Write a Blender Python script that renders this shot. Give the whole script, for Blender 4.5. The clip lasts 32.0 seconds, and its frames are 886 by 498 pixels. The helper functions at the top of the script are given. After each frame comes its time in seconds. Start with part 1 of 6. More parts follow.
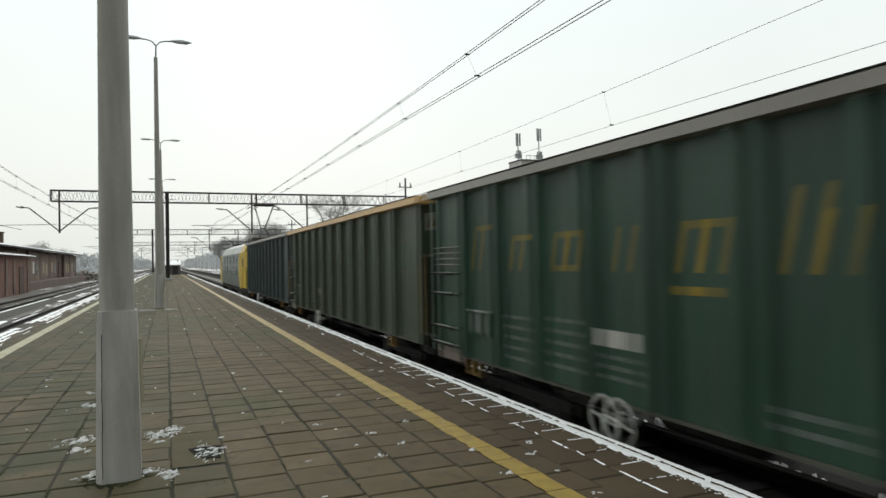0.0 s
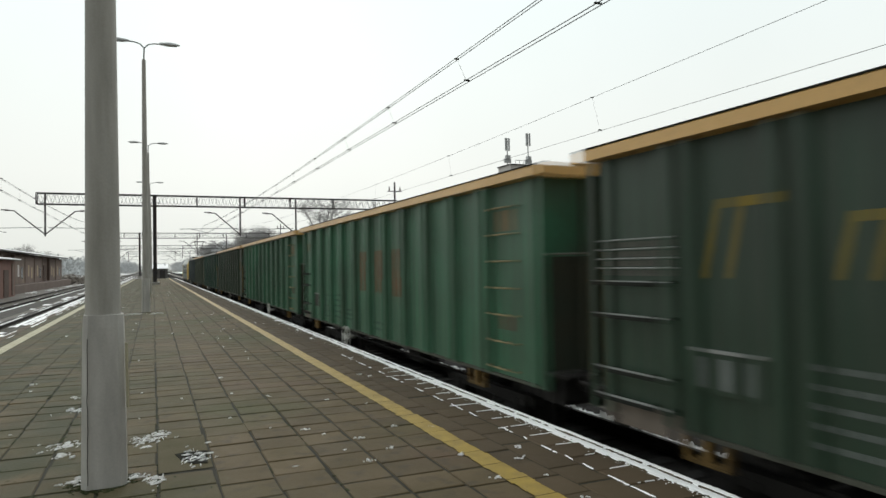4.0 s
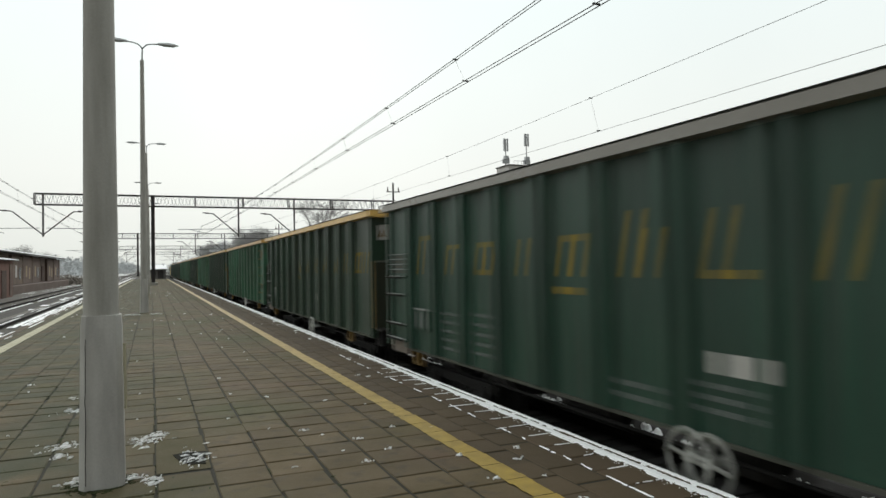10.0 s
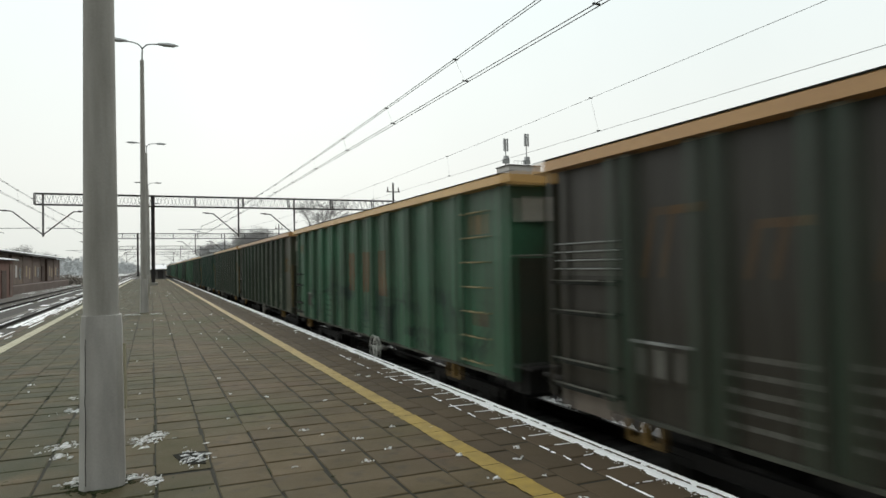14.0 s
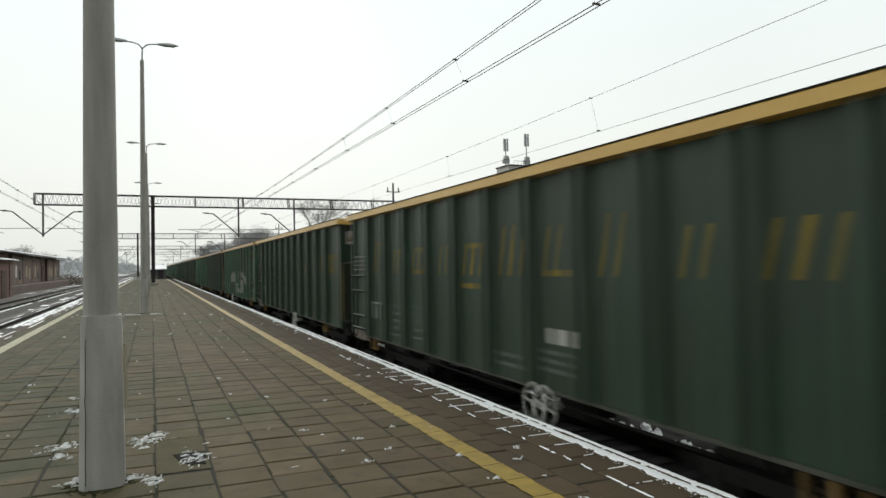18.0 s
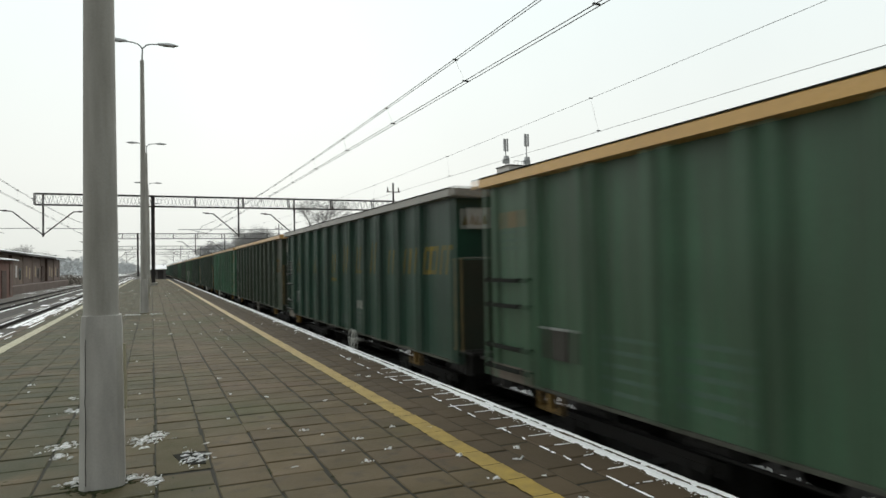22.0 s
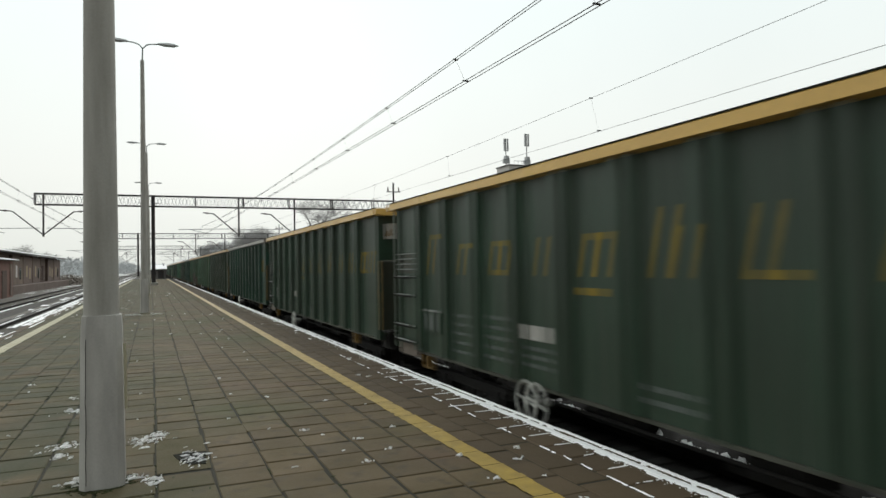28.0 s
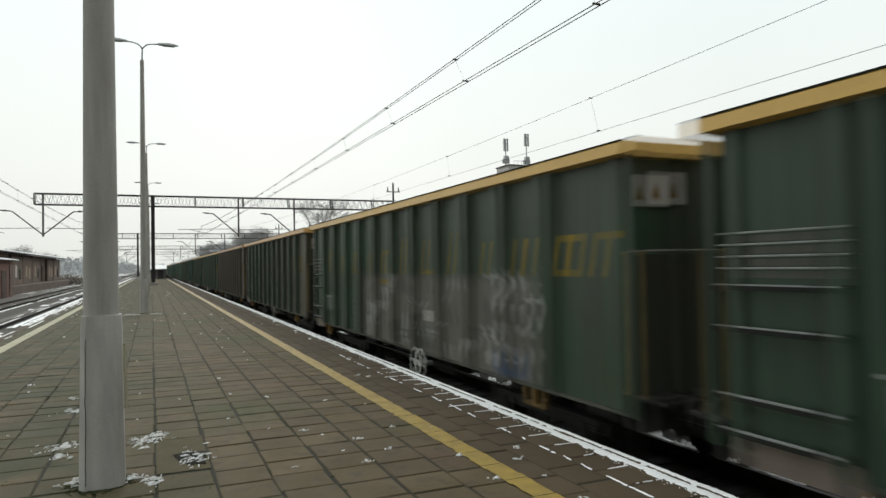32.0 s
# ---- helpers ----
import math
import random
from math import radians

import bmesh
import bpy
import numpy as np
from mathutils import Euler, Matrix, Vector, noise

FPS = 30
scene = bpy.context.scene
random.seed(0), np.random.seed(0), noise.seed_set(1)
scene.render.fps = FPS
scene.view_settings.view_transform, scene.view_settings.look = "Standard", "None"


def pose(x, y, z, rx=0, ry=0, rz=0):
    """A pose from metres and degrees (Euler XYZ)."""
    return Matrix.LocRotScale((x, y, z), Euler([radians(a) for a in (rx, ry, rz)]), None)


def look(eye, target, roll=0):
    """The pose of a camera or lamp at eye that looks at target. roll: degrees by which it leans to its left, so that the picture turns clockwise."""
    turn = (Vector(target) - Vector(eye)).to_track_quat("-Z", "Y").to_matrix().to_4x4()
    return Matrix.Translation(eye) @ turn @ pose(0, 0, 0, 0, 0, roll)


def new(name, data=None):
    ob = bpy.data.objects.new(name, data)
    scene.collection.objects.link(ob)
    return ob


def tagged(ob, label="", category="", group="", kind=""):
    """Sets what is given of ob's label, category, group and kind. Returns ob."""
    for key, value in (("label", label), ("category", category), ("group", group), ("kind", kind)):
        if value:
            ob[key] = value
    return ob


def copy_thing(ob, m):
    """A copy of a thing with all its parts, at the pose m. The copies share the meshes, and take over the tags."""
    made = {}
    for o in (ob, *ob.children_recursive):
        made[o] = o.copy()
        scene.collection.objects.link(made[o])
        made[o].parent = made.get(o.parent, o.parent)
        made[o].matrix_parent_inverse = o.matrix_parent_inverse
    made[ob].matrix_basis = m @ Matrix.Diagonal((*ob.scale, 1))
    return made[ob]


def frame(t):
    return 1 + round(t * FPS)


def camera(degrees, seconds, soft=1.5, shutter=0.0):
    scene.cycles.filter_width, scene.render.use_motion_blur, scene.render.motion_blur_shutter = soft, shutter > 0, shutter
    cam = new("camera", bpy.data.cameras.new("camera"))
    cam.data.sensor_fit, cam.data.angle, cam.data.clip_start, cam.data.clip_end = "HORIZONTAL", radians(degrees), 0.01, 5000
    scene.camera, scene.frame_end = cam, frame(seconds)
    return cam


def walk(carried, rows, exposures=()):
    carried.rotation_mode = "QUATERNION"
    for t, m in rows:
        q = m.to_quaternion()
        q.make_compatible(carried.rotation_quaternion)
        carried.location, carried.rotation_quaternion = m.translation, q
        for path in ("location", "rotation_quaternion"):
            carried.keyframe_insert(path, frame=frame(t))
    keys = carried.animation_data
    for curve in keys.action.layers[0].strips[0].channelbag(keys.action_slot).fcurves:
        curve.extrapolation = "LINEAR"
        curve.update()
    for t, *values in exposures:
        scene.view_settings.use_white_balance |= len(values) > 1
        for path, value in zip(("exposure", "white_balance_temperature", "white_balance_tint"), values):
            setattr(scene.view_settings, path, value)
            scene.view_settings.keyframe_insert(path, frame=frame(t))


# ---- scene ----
EYE = (0.0, 0.0, 1.729)


def aim(yaw, pitch, roll):
    """A pose at the eye: degrees to the right of the track, above the level, and of lean."""
    a, b = radians(yaw), radians(pitch)
    way = Vector((math.sin(a) * math.cos(b), math.cos(a) * math.cos(b), math.sin(b)))
    return look(EYE, Vector(EYE) + way * 50, roll)


cam = camera(66.63, 32.0, soft=1.5, shutter=0.82)
# the camera lays two short exposures, a fiftieth of a second apart, over one another
twice = scene.render.motion_blur_shutter_curve
for at, height in ((0.30, 1.0), (0.31, 0.0), (0.69, 0.0), (0.70, 1.0)):
    twice.curves[0].points.new(at, height)
for q in twice.curves[0].points:
    q.handle_type = "VECTOR"
    q.location = (q.location[0], 0.0 if 0.305 < q.location[0] < 0.695 else 1.0)
twice.update()
walk(cam, [
    (0.0, aim(22.34, 0.95, -1.16)), (0.5, aim(22.60, 1.03, -1.13)), (1.0, aim(22.82, 1.08, -1.11)),
    (1.5, aim(22.95, 1.15, -1.09)), (2.0, aim(23.03, 1.20, -1.08)), (2.5, aim(23.10, 1.22, -1.07)),
    (3.0, aim(23.17, 1.26, -1.06)), (3.5, aim(23.23, 1.28, -1.05)), (5.5, aim(23.33, 1.31, -1.04)),
    (6.5, aim(23.39, 1.33, -1.04)), (8.0, aim(23.40, 1.33, -1.04)), (14.5, aim(23.40, 1.33, -1.04)),
    (20.0, aim(23.40, 1.34, -1.04)), (29.0, aim(23.38, 1.33, -1.04)), (32.0, aim(23.40, 1.33, -1.04)),
], [(0.0, 0.0), (32.0, 0.0)])

# ---- sky and light: an overcast winter day ----
world = bpy.data.worlds.new("overcast_sky")
world.use_nodes = True
scene.world = world
wn, wl = world.node_tree.nodes, world.node_tree.links
sky = wn.new("ShaderNodeTexSky")
sky.sky_type, sky.sun_disc = "NISHITA", False
sky.sun_elevation, sky.sun_rotation = radians(20), radians(8)
sky.dust_density, sky.ozone_density = 4.0, 1.0
pale = wn.new("ShaderNodeHueSaturation")
pale.inputs["Saturation"].default_value, pale.inputs["Value"].default_value = 0.12, 0.06
wl.new(sky.outputs[0], pale.inputs["Color"])
geo = wn.new("ShaderNodeTexCoord")
sep = wn.new("ShaderNodeSeparateXYZ")
wl.new(geo.outputs["Generated"], sep.inputs[0])
# the cloud deck: warmer and a little dimmer low down, paler blue higher up
ramp = wn.new("ShaderNodeValToRGB")
ramp.color_ramp.elements[0].position, ramp.color_ramp.elements[0].color = 0.0, (0.80, 0.825, 0.77, 1)
ramp.color_ramp.elements[1].position, ramp.color_ramp.elements[1].color = 0.42, (0.92, 1.02, 1.02, 1)
e = ramp.color_ramp.elements.new(0.13)
e.color = (0.905, 0.935, 0.885, 1)
for at, tone in ((0.62, 1.30), (1.0, 1.62)):
    e = ramp.color_ramp.elements.new(at)
    e.color = (0.93 * tone, 1.0 * tone, 1.0 * tone, 1)
wl.new(sep.outputs["Z"], ramp.inputs[0])
cloud = wn.new("ShaderNodeTexNoise")
cloud.inputs["Scale"].default_value, cloud.inputs["Detail"].default_value = 2.2, 4.0
wl.new(geo.outputs["Generated"], cloud.inputs["Vector"])
veil = wn.new("ShaderNodeMapRange")
veil.inputs["To Min"].default_value, veil.inputs["To Max"].default_value = 0.93, 1.07
wl.new(cloud.outputs[0], veil.inputs[0])
# the deck is thinner, and so brighter, on the side of the hidden sun
side = wn.new("ShaderNodeVectorMath")
side.operation = "DOT_PRODUCT"
side.inputs[1].default_value = (0.08, 0.99, 0.10)
wl.new(geo.outputs["Generated"], side.inputs[0])
thin = wn.new("ShaderNodeMapRange")
thin.interpolation_type = "SMOOTHSTEP"
thin.inputs[1].default_value, thin.inputs[2].default_value = -0.95, 0.45
thin.inputs[3].default_value, thin.inputs[4].default_value = 0.34, 1.0
wl.new(side.outputs["Value"], thin.inputs[0])
shade = wn.new("ShaderNodeMath")
shade.operation = "MULTIPLY"
wl.new(veil.outputs[0], shade.inputs[0])
wl.new(thin.outputs[0], shade.inputs[1])
deck = wn.new("ShaderNodeMix")
deck.data_type, deck.blend_type = "RGBA", "MULTIPLY"
deck.inputs[0].default_value = 1.0
wl.new(ramp.outputs[0], deck.inputs[6])
wl.new(shade.outputs[0], deck.inputs[7])
both = wn.new("ShaderNodeMix")
both.data_type = "RGBA"
both.inputs[0].default_value = 0.97
wl.new(pale.outputs[0], both.inputs[6])
wl.new(deck.outputs[2], both.inputs[7])
wl.new(both.outputs[2], wn["Background"].inputs[0])
wn["Background"].inputs[1].default_value = 1.0
sun = new("sun", bpy.data.lights.new("sun", "SUN"))
sun.data.energy, sun.data.angle, sun.data.color = 0.5, radians(30), (1.0, 0.96, 0.9)
sun.matrix_world = look((8, 56, 24), (0, 0, 0))


# ---- materials ----
def mat(name, col, col2=None, rough=0.8, scale=3.0, fine=40.0, bump=0.3, metal=0.0, amount=0.5, random_shade=0.0, island=False, coord="Object", spec=0.4, grain=0.2, drawn=1.0):
    """A surface of two tones in broad patches, with fine grain and relief."""
    m = bpy.data.materials.new(name)
    m.use_nodes = True
    n, l = m.node_tree.nodes, m.node_tree.links
    b = n["Principled BSDF"]
    b.inputs["Metallic"].default_value = metal
    b.inputs["Specular IOR Level"].default_value = spec
    tc = n.new("ShaderNodeTexCoord")
    big, small = n.new("ShaderNodeTexNoise"), n.new("ShaderNodeTexNoise")
    big.inputs["Scale"].default_value, big.inputs["Detail"].default_value = scale, 5.0
    small.inputs["Scale"].default_value, small.inputs["Detail"].default_value = fine, 3.0
    grow = n.new("ShaderNodeMapping")       # drawn: how far the broad patches are drawn out upright
    grow.inputs["Scale"].default_value = (1, 1, 1 / drawn)
    l.new(tc.outputs[coord], grow.inputs[0])
    l.new(grow.outputs[0], big.inputs["Vector"])
    l.new(tc.outputs[coord], small.inputs["Vector"])
    rng = n.new("ShaderNodeMapRange")
    rng.inputs[1].default_value, rng.inputs[2].default_value = 0.35, 0.68
    l.new(big.outputs[0], rng.inputs[0])
    amt = n.new("ShaderNodeMath")
    amt.operation = "MULTIPLY"
    amt.inputs[1].default_value = amount
    l.new(rng.outputs[0], amt.inputs[0])
    mix = n.new("ShaderNodeMix")
    mix.data_type = "RGBA"
    mix.inputs[6].default_value = (*col, 1)
    mix.inputs[7].default_value = (*(col2 or [c * 0.6 for c in col]), 1)
    l.new(amt.outputs[0], mix.inputs[0])
    hsv = n.new("ShaderNodeHueSaturation")
    l.new(mix.outputs[2], hsv.inputs["Color"])
    val = n.new("ShaderNodeMapRange")
    val.inputs[3].default_value, val.inputs[4].default_value = 1 - grain, 1 + grain
    l.new(small.outputs[0], val.inputs[0])
    last = val.outputs[0]
    if random_shade:
        src = n.new("ShaderNodeNewGeometry").outputs["Random Per Island"] if island else n.new("ShaderNodeObjectInfo").outputs["Random"]
        r = n.new("ShaderNodeMapRange")
        r.inputs[3].default_value, r.inputs[4].default_value = 1 - random_shade, 1 + random_shade
        l.new(src, r.inputs[0])
        mu = n.new("ShaderNodeMath")
        mu.operation = "MULTIPLY"
        l.new(r.outputs[0], mu.inputs[0])
        l.new(last, mu.inputs[1])
        last = mu.outputs[0]
    l.new(last, hsv.inputs["Value"])
    l.new(hsv.outputs[0], b.inputs["Base Color"])
    rr = n.new("ShaderNodeMapRange")
    rr.inputs[3].default_value, rr.inputs[4].default_value = max(0.05, rough - 0.12), min(1, rough + 0.12)
    l.new(big.outputs[0], rr.inputs[0])
    l.new(rr.outputs[0], b.inputs["Roughness"])
    if bump:
        bp = n.new("ShaderNodeBump")
        bp.inputs["Strength"].default_value, bp.inputs["Distance"].default_value = bump, 0.01
        l.new(small.outputs[0], bp.inputs["Height"])
        l.new(bp.outputs[0], b.inputs["Normal"])
    return m


def wagon_paint(name, col, dirt, patch=None, amount=0.45):
    """Weathered wagon paint with downward streaks of dirt. patch: (colour, y0, y1, z0, z1, scale, threshold) of sprayed paint."""
    m = mat(name, col, dirt, rough=0.42, scale=1.1, fine=22, bump=0.2, amount=amount + 0.2, spec=0.37)
    n, l = m.node_tree.nodes, m.node_tree.links
    b = n["Principled BSDF"]
    hsv = next(x for x in n if x.bl_idname == "ShaderNodeHueSaturation")
    tc = next(x for x in n if x.bl_idname == "ShaderNodeTexCoord")
    mp = n.new("ShaderNodeMapping")
    mp.inputs["Scale"].default_value = (1, 6.0, 0.45)
    l.new(tc.outputs["Object"], mp.inputs[0])
    st = n.new("ShaderNodeTexNoise")
    st.inputs["Scale"].default_value, st.inputs["Detail"].default_value = 1.0, 6.0
    l.new(mp.outputs[0], st.inputs["Vector"])
    rg = n.new("ShaderNodeMapRange")
    rg.inputs[1].default_value, rg.inputs[2].default_value, rg.inputs[4].default_value = 0.43, 0.62, 0.9
    l.new(st.outputs[0], rg.inputs[0])
    mx = n.new("ShaderNodeMix")
    mx.data_type = "RGBA"
    mx.inputs[7].default_value = (*dirt, 1)
    l.new(rg.outputs[0], mx.inputs[0])
    l.new(hsv.outputs[0], mx.inputs[6])
    out = mx.outputs[2]
    # chalky run-off, in narrower streaks
    mp2 = n.new("ShaderNodeMapping")
    mp2.inputs["Scale"].default_value, mp2.inputs["Location"].default_value = (1, 13.0, 0.7), (3, 7, 1)
    l.new(tc.outputs["Object"], mp2.inputs[0])
    ch = n.new("ShaderNodeTexNoise")
    ch.inputs["Scale"].default_value, ch.inputs["Detail"].default_value = 1.0, 5.0
    l.new(mp2.outputs[0], ch.inputs["Vector"])
    rc = n.new("ShaderNodeMapRange")
    rc.inputs[1].default_value, rc.inputs[2].default_value, rc.inputs[4].default_value = 0.54, 0.76, 0.26
    l.new(ch.outputs[0], rc.inputs[0])
    mc = n.new("ShaderNodeMix")
    mc.data_type = "RGBA"
    mc.inputs[7].default_value = (0.135, 0.145, 0.115, 1)
    l.new(rc.outputs[0], mc.inputs[0])
    l.new(out, mc.inputs[6])
    out = mc.outputs[2]
    for pc, y0, y1, z0, z1, sc, th in (patch or []):
        sp = n.new("ShaderNodeSeparateXYZ")
        l.new(tc.outputs["Object"], sp.inputs[0])
        edge = n.new("ShaderNodeTexNoise")
        edge.inputs["Scale"].default_value, edge.inputs["Detail"].default_value = sc, 2.5
        edge.inputs["Distortion"].default_value = 1.2
        l.new(tc.outputs["Object"], edge.inputs["Vector"])
        prod = None
        for sock, a, sgn in ((1, y0, 1), (1, y1, -1), (2, z0, 1), (2, z1, -1)):
            f = n.new("ShaderNodeMapRange")
            f.inputs[1].default_value, f.inputs[2].default_value = (a - 0.05, a + 0.12) if sgn > 0 else (a + 0.05, a - 0.12)
            l.new(sp.outputs[sock], f.inputs[0])
            if prod is None:
                prod = f.outputs[0]
            else:
                k = n.new("ShaderNodeMath")
                k.operation = "MULTIPLY"
                l.new(prod, k.inputs[0])
                l.new(f.outputs[0], k.inputs[1])
                prod = k.outputs[0]
        g = n.new("ShaderNodeMapRange")
        g.inputs[1].default_value, g.inputs[2].default_value = th, th + 0.05
        l.new(edge.outputs[0], g.inputs[0])
        k = n.new("ShaderNodeMath")
        k.operation = "MULTIPLY"
        l.new(prod, k.inputs[0])
        l.new(g.outputs[0], k.inputs[1])
        x = n.new("ShaderNodeMix")
        x.data_type = "RGBA"
        x.inputs[7].default_value = (*pc, 1)
        l.new(k.outputs[0], x.inputs[0])
        l.new(out, x.inputs[6])
        out = x.outputs[2]
    l.new(out, b.inputs["Base Color"])
    return m




def paving(name, island):
    """Worn concrete slabs: brown, with olive algae and reddish patches that run over the joints."""
    m = mat(name, (0.0980, 0.0684, 0.0320), (0.0729, 0.0541, 0.0236), scale=2.2, fine=70, bump=0.45, random_shade=0.15, island=island, amount=0.7, rough=0.85)
    n, l = m.node_tree.nodes, m.node_tree.links
    g = n.new("ShaderNodeNewGeometry")
    for x in n:
        if x.bl_idname == "ShaderNodeTexNoise":
            l.new(g.outputs["Position"], x.inputs["Vector"])
    out = next(x for x in n if x.bl_idname == "ShaderNodeHueSaturation").outputs[0]
    for col, scale, lo, hi, most in (((0.0593, 0.0607, 0.0205), 0.33, 0.46, 0.62, 0.8), ((0.1129, 0.0709, 0.0436), 0.55, 0.56, 0.70, 0.7), ((0.0470, 0.0376, 0.0235), 5.0, 0.54, 0.68, 0.6), ((0.0968, 0.0826, 0.0496), 14.0, 0.58, 0.74, 0.45)):
        t = n.new("ShaderNodeTexNoise")
        t.inputs["Scale"].default_value, t.inputs["Detail"].default_value = scale, 6.0
        l.new(g.outputs["Position"], t.inputs["Vector"])
        r = n.new("ShaderNodeMapRange")
        r.inputs[1].default_value, r.inputs[2].default_value, r.inputs[4].default_value = lo, hi, most
        l.new(t.outputs[0], r.inputs[0])
        x = n.new("ShaderNodeMix")
        x.data_type = "RGBA"
        x.inputs[7].default_value = (*col, 1)
        l.new(r.outputs[0], x.inputs[0])
        l.new(out, x.inputs[6])
        out = x.outputs[2]
    # damp, algae-grown ground round the posts and beyond them
    sep_p = n.new("ShaderNodeSeparateXYZ")
    l.new(g.outputs["Position"], sep_p.inputs[0])
    damp = n.new("ShaderNodeMapRange")
    damp.inputs[1].default_value, damp.inputs[2].default_value, damp.inputs[4].default_value = 0.7, -0.8, 1.0
    l.new(sep_p.outputs[0], damp.inputs[0])
    spots = n.new("ShaderNodeTexNoise")
    spots.inputs["Scale"].default_value, spots.inputs["Detail"].default_value = 1.4, 6.0
    l.new(g.outputs["Position"], spots.inputs["Vector"])
    wide = n.new("ShaderNodeMapRange")
    wide.inputs[1].default_value, wide.inputs[2].default_value = 0.36, 0.60
    l.new(spots.outputs[0], wide.inputs[0])
    grown = n.new("ShaderNodeMath")
    grown.operation = "MULTIPLY"
    l.new(damp.outputs[0], grown.inputs[0])
    l.new(wide.outputs[0], grown.inputs[1])
    x = n.new("ShaderNodeMix")
    x.data_type = "RGBA"
    x.inputs[7].default_value = (0.047, 0.046, 0.020, 1)
    l.new(grown.outputs[0], x.inputs[0])
    l.new(out, x.inputs[6])
    l.new(x.outputs[2], n["Principled BSDF"].inputs["Base Color"])
    return m


TILE = paving("paving_concrete", False)
TILE_FAR = paving("paving_concrete_far", True)
JOINT = mat("joint_soil", (0.0211, 0.0175, 0.0091), (0.0168, 0.0190, 0.0070), scale=3, fine=80, rough=0.95)
# near-black soil: the hollow's shade is put into its colour
JOINT_DARK = mat("pit_shade_soil", (0.012, 0.011, 0.008), (0.018, 0.019, 0.011), scale=9, fine=60, rough=0.95, spec=0.1)
OLIVE_SOIL = mat("olive_soil", (0.0810, 0.0640, 0.0300), (0.0560, 0.0520, 0.0195), scale=3, fine=70, bump=0.7, rough=0.95)
MOSS = mat("joint_moss", (0.0320, 0.0400, 0.0096), (0.0224, 0.0256, 0.0096), scale=5, fine=60, bump=0.6, rough=0.95)
BORDER = mat("edge_slab_concrete", (0.0791, 0.0536, 0.0272), (0.0561, 0.0408, 0.0200), scale=2.2, fine=60, bump=0.45, random_shade=0.15, rough=0.85, amount=0.7)
COPING = mat("coping_concrete", (0.0837, 0.0563, 0.0296), (0.0563, 0.0393, 0.0207), scale=1.5, fine=50, random_shade=0.1)
SNOW = mat("snow", (0.95, 0.945, 0.935), (0.88, 0.875, 0.865), scale=6, fine=60, rough=0.7, bump=0.5, grain=0.06)
YELLOW_LINE = mat("yellow_line_paint", (0.3744, 0.2520, 0.0468), (0.2376, 0.1692, 0.0504), scale=5, fine=70, rough=0.55, amount=0.7)
PALE_LINE = mat("faded_line_paint", (0.4464, 0.4104, 0.2880), (0.3312, 0.2952, 0.2016), scale=3, fine=60, amount=0.6)
CONCRETE = mat("pole_concrete", (0.4170, 0.3991, 0.3632), (0.3049, 0.2914, 0.2600), scale=9.0, fine=60, bump=0.1, grain=0.10, amount=0.9, drawn=9.0)
SLEEVE = mat("pole_base_concrete", (0.5258, 0.5067, 0.4732), (0.3728, 0.3537, 0.3298), scale=7.0, fine=60, bump=0.1, grain=0.10, amount=0.9, drawn=5.0)
STEEL = mat("dark_steel", (0.055, 0.055, 0.058), (0.09, 0.06, 0.045), scale=3, fine=40, rough=0.6, metal=0.2)
GALV = mat("galvanised_steel", (0.16, 0.17, 0.17), (0.10, 0.11, 0.11), scale=3, fine=40, rough=0.55, metal=0.3)
LAMP_GREY = mat("lamp_housing_grey", (0.50, 0.51, 0.51), (0.40, 0.41, 0.41), scale=4, rough=0.5)
LENS = mat("lamp_lens_glass", (0.45, 0.46, 0.47), (0.38, 0.38, 0.38), scale=5, rough=0.25)
WIRE = mat("catenary_copper", (0.035, 0.037, 0.036), (0.05, 0.045, 0.04), scale=5, rough=0.5, metal=0.3)
INSULATOR = mat("brown_porcelain", (0.07, 0.035, 0.025), rough=0.3)
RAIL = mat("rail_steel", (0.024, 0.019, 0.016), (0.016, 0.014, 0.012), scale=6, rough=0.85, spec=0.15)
RAIL_TOP = mat("rail_running_steel", (0.05, 0.045, 0.042), (0.035, 0.03, 0.028), scale=6, rough=0.75)
# darker sleepers and ballast: shade under the train put into the colour
SHADED_SLEEPER = mat("shaded_sleeper", (0.022, 0.020, 0.018), (0.014, 0.013, 0.012), scale=4, fine=50, spec=0.1)
SHADED_BALLAST = mat("shaded_ballast", (0.020, 0.018, 0.016), (0.013, 0.012, 0.011), scale=1.2, fine=26, bump=1.0, rough=0.95, spec=0.1)
SLEEPER = mat("sleeper_concrete", (0.1280, 0.1160, 0.1000), (0.0800, 0.0720, 0.0600), scale=4, fine=50, random_shade=0.12)
BALLAST = mat("ballast_stone", (0.0680, 0.0600, 0.0520), (0.0400, 0.0360, 0.0320), scale=1.2, fine=26, bump=1.0, rough=0.95)
GROUND = mat("frozen_ground", (0.1160, 0.1000, 0.0784), (0.1920, 0.1880, 0.1800), scale=0.12, fine=8, bump=0.8, rough=0.95, amount=0.55)
BRICK = mat("red_brick", (0.1665, 0.1170, 0.0945), (0.1170, 0.0882, 0.0765), scale=0.5, fine=20, random_shade=0.15)
BRICK_RED = mat("annexe_red_brick", (0.1935, 0.0945, 0.0720), (0.1170, 0.0675, 0.0540), scale=0.8, fine=20)
OCHRE_BOARD = mat("ochre_boards", (0.40, 0.31, 0.20), (0.27, 0.21, 0.14), scale=1.5, fine=20)
BRICK_PALE = mat("rendered_brick", (0.13, 0.09, 0.075), (0.24, 0.18, 0.13), scale=0.55, fine=20, amount=1.0)
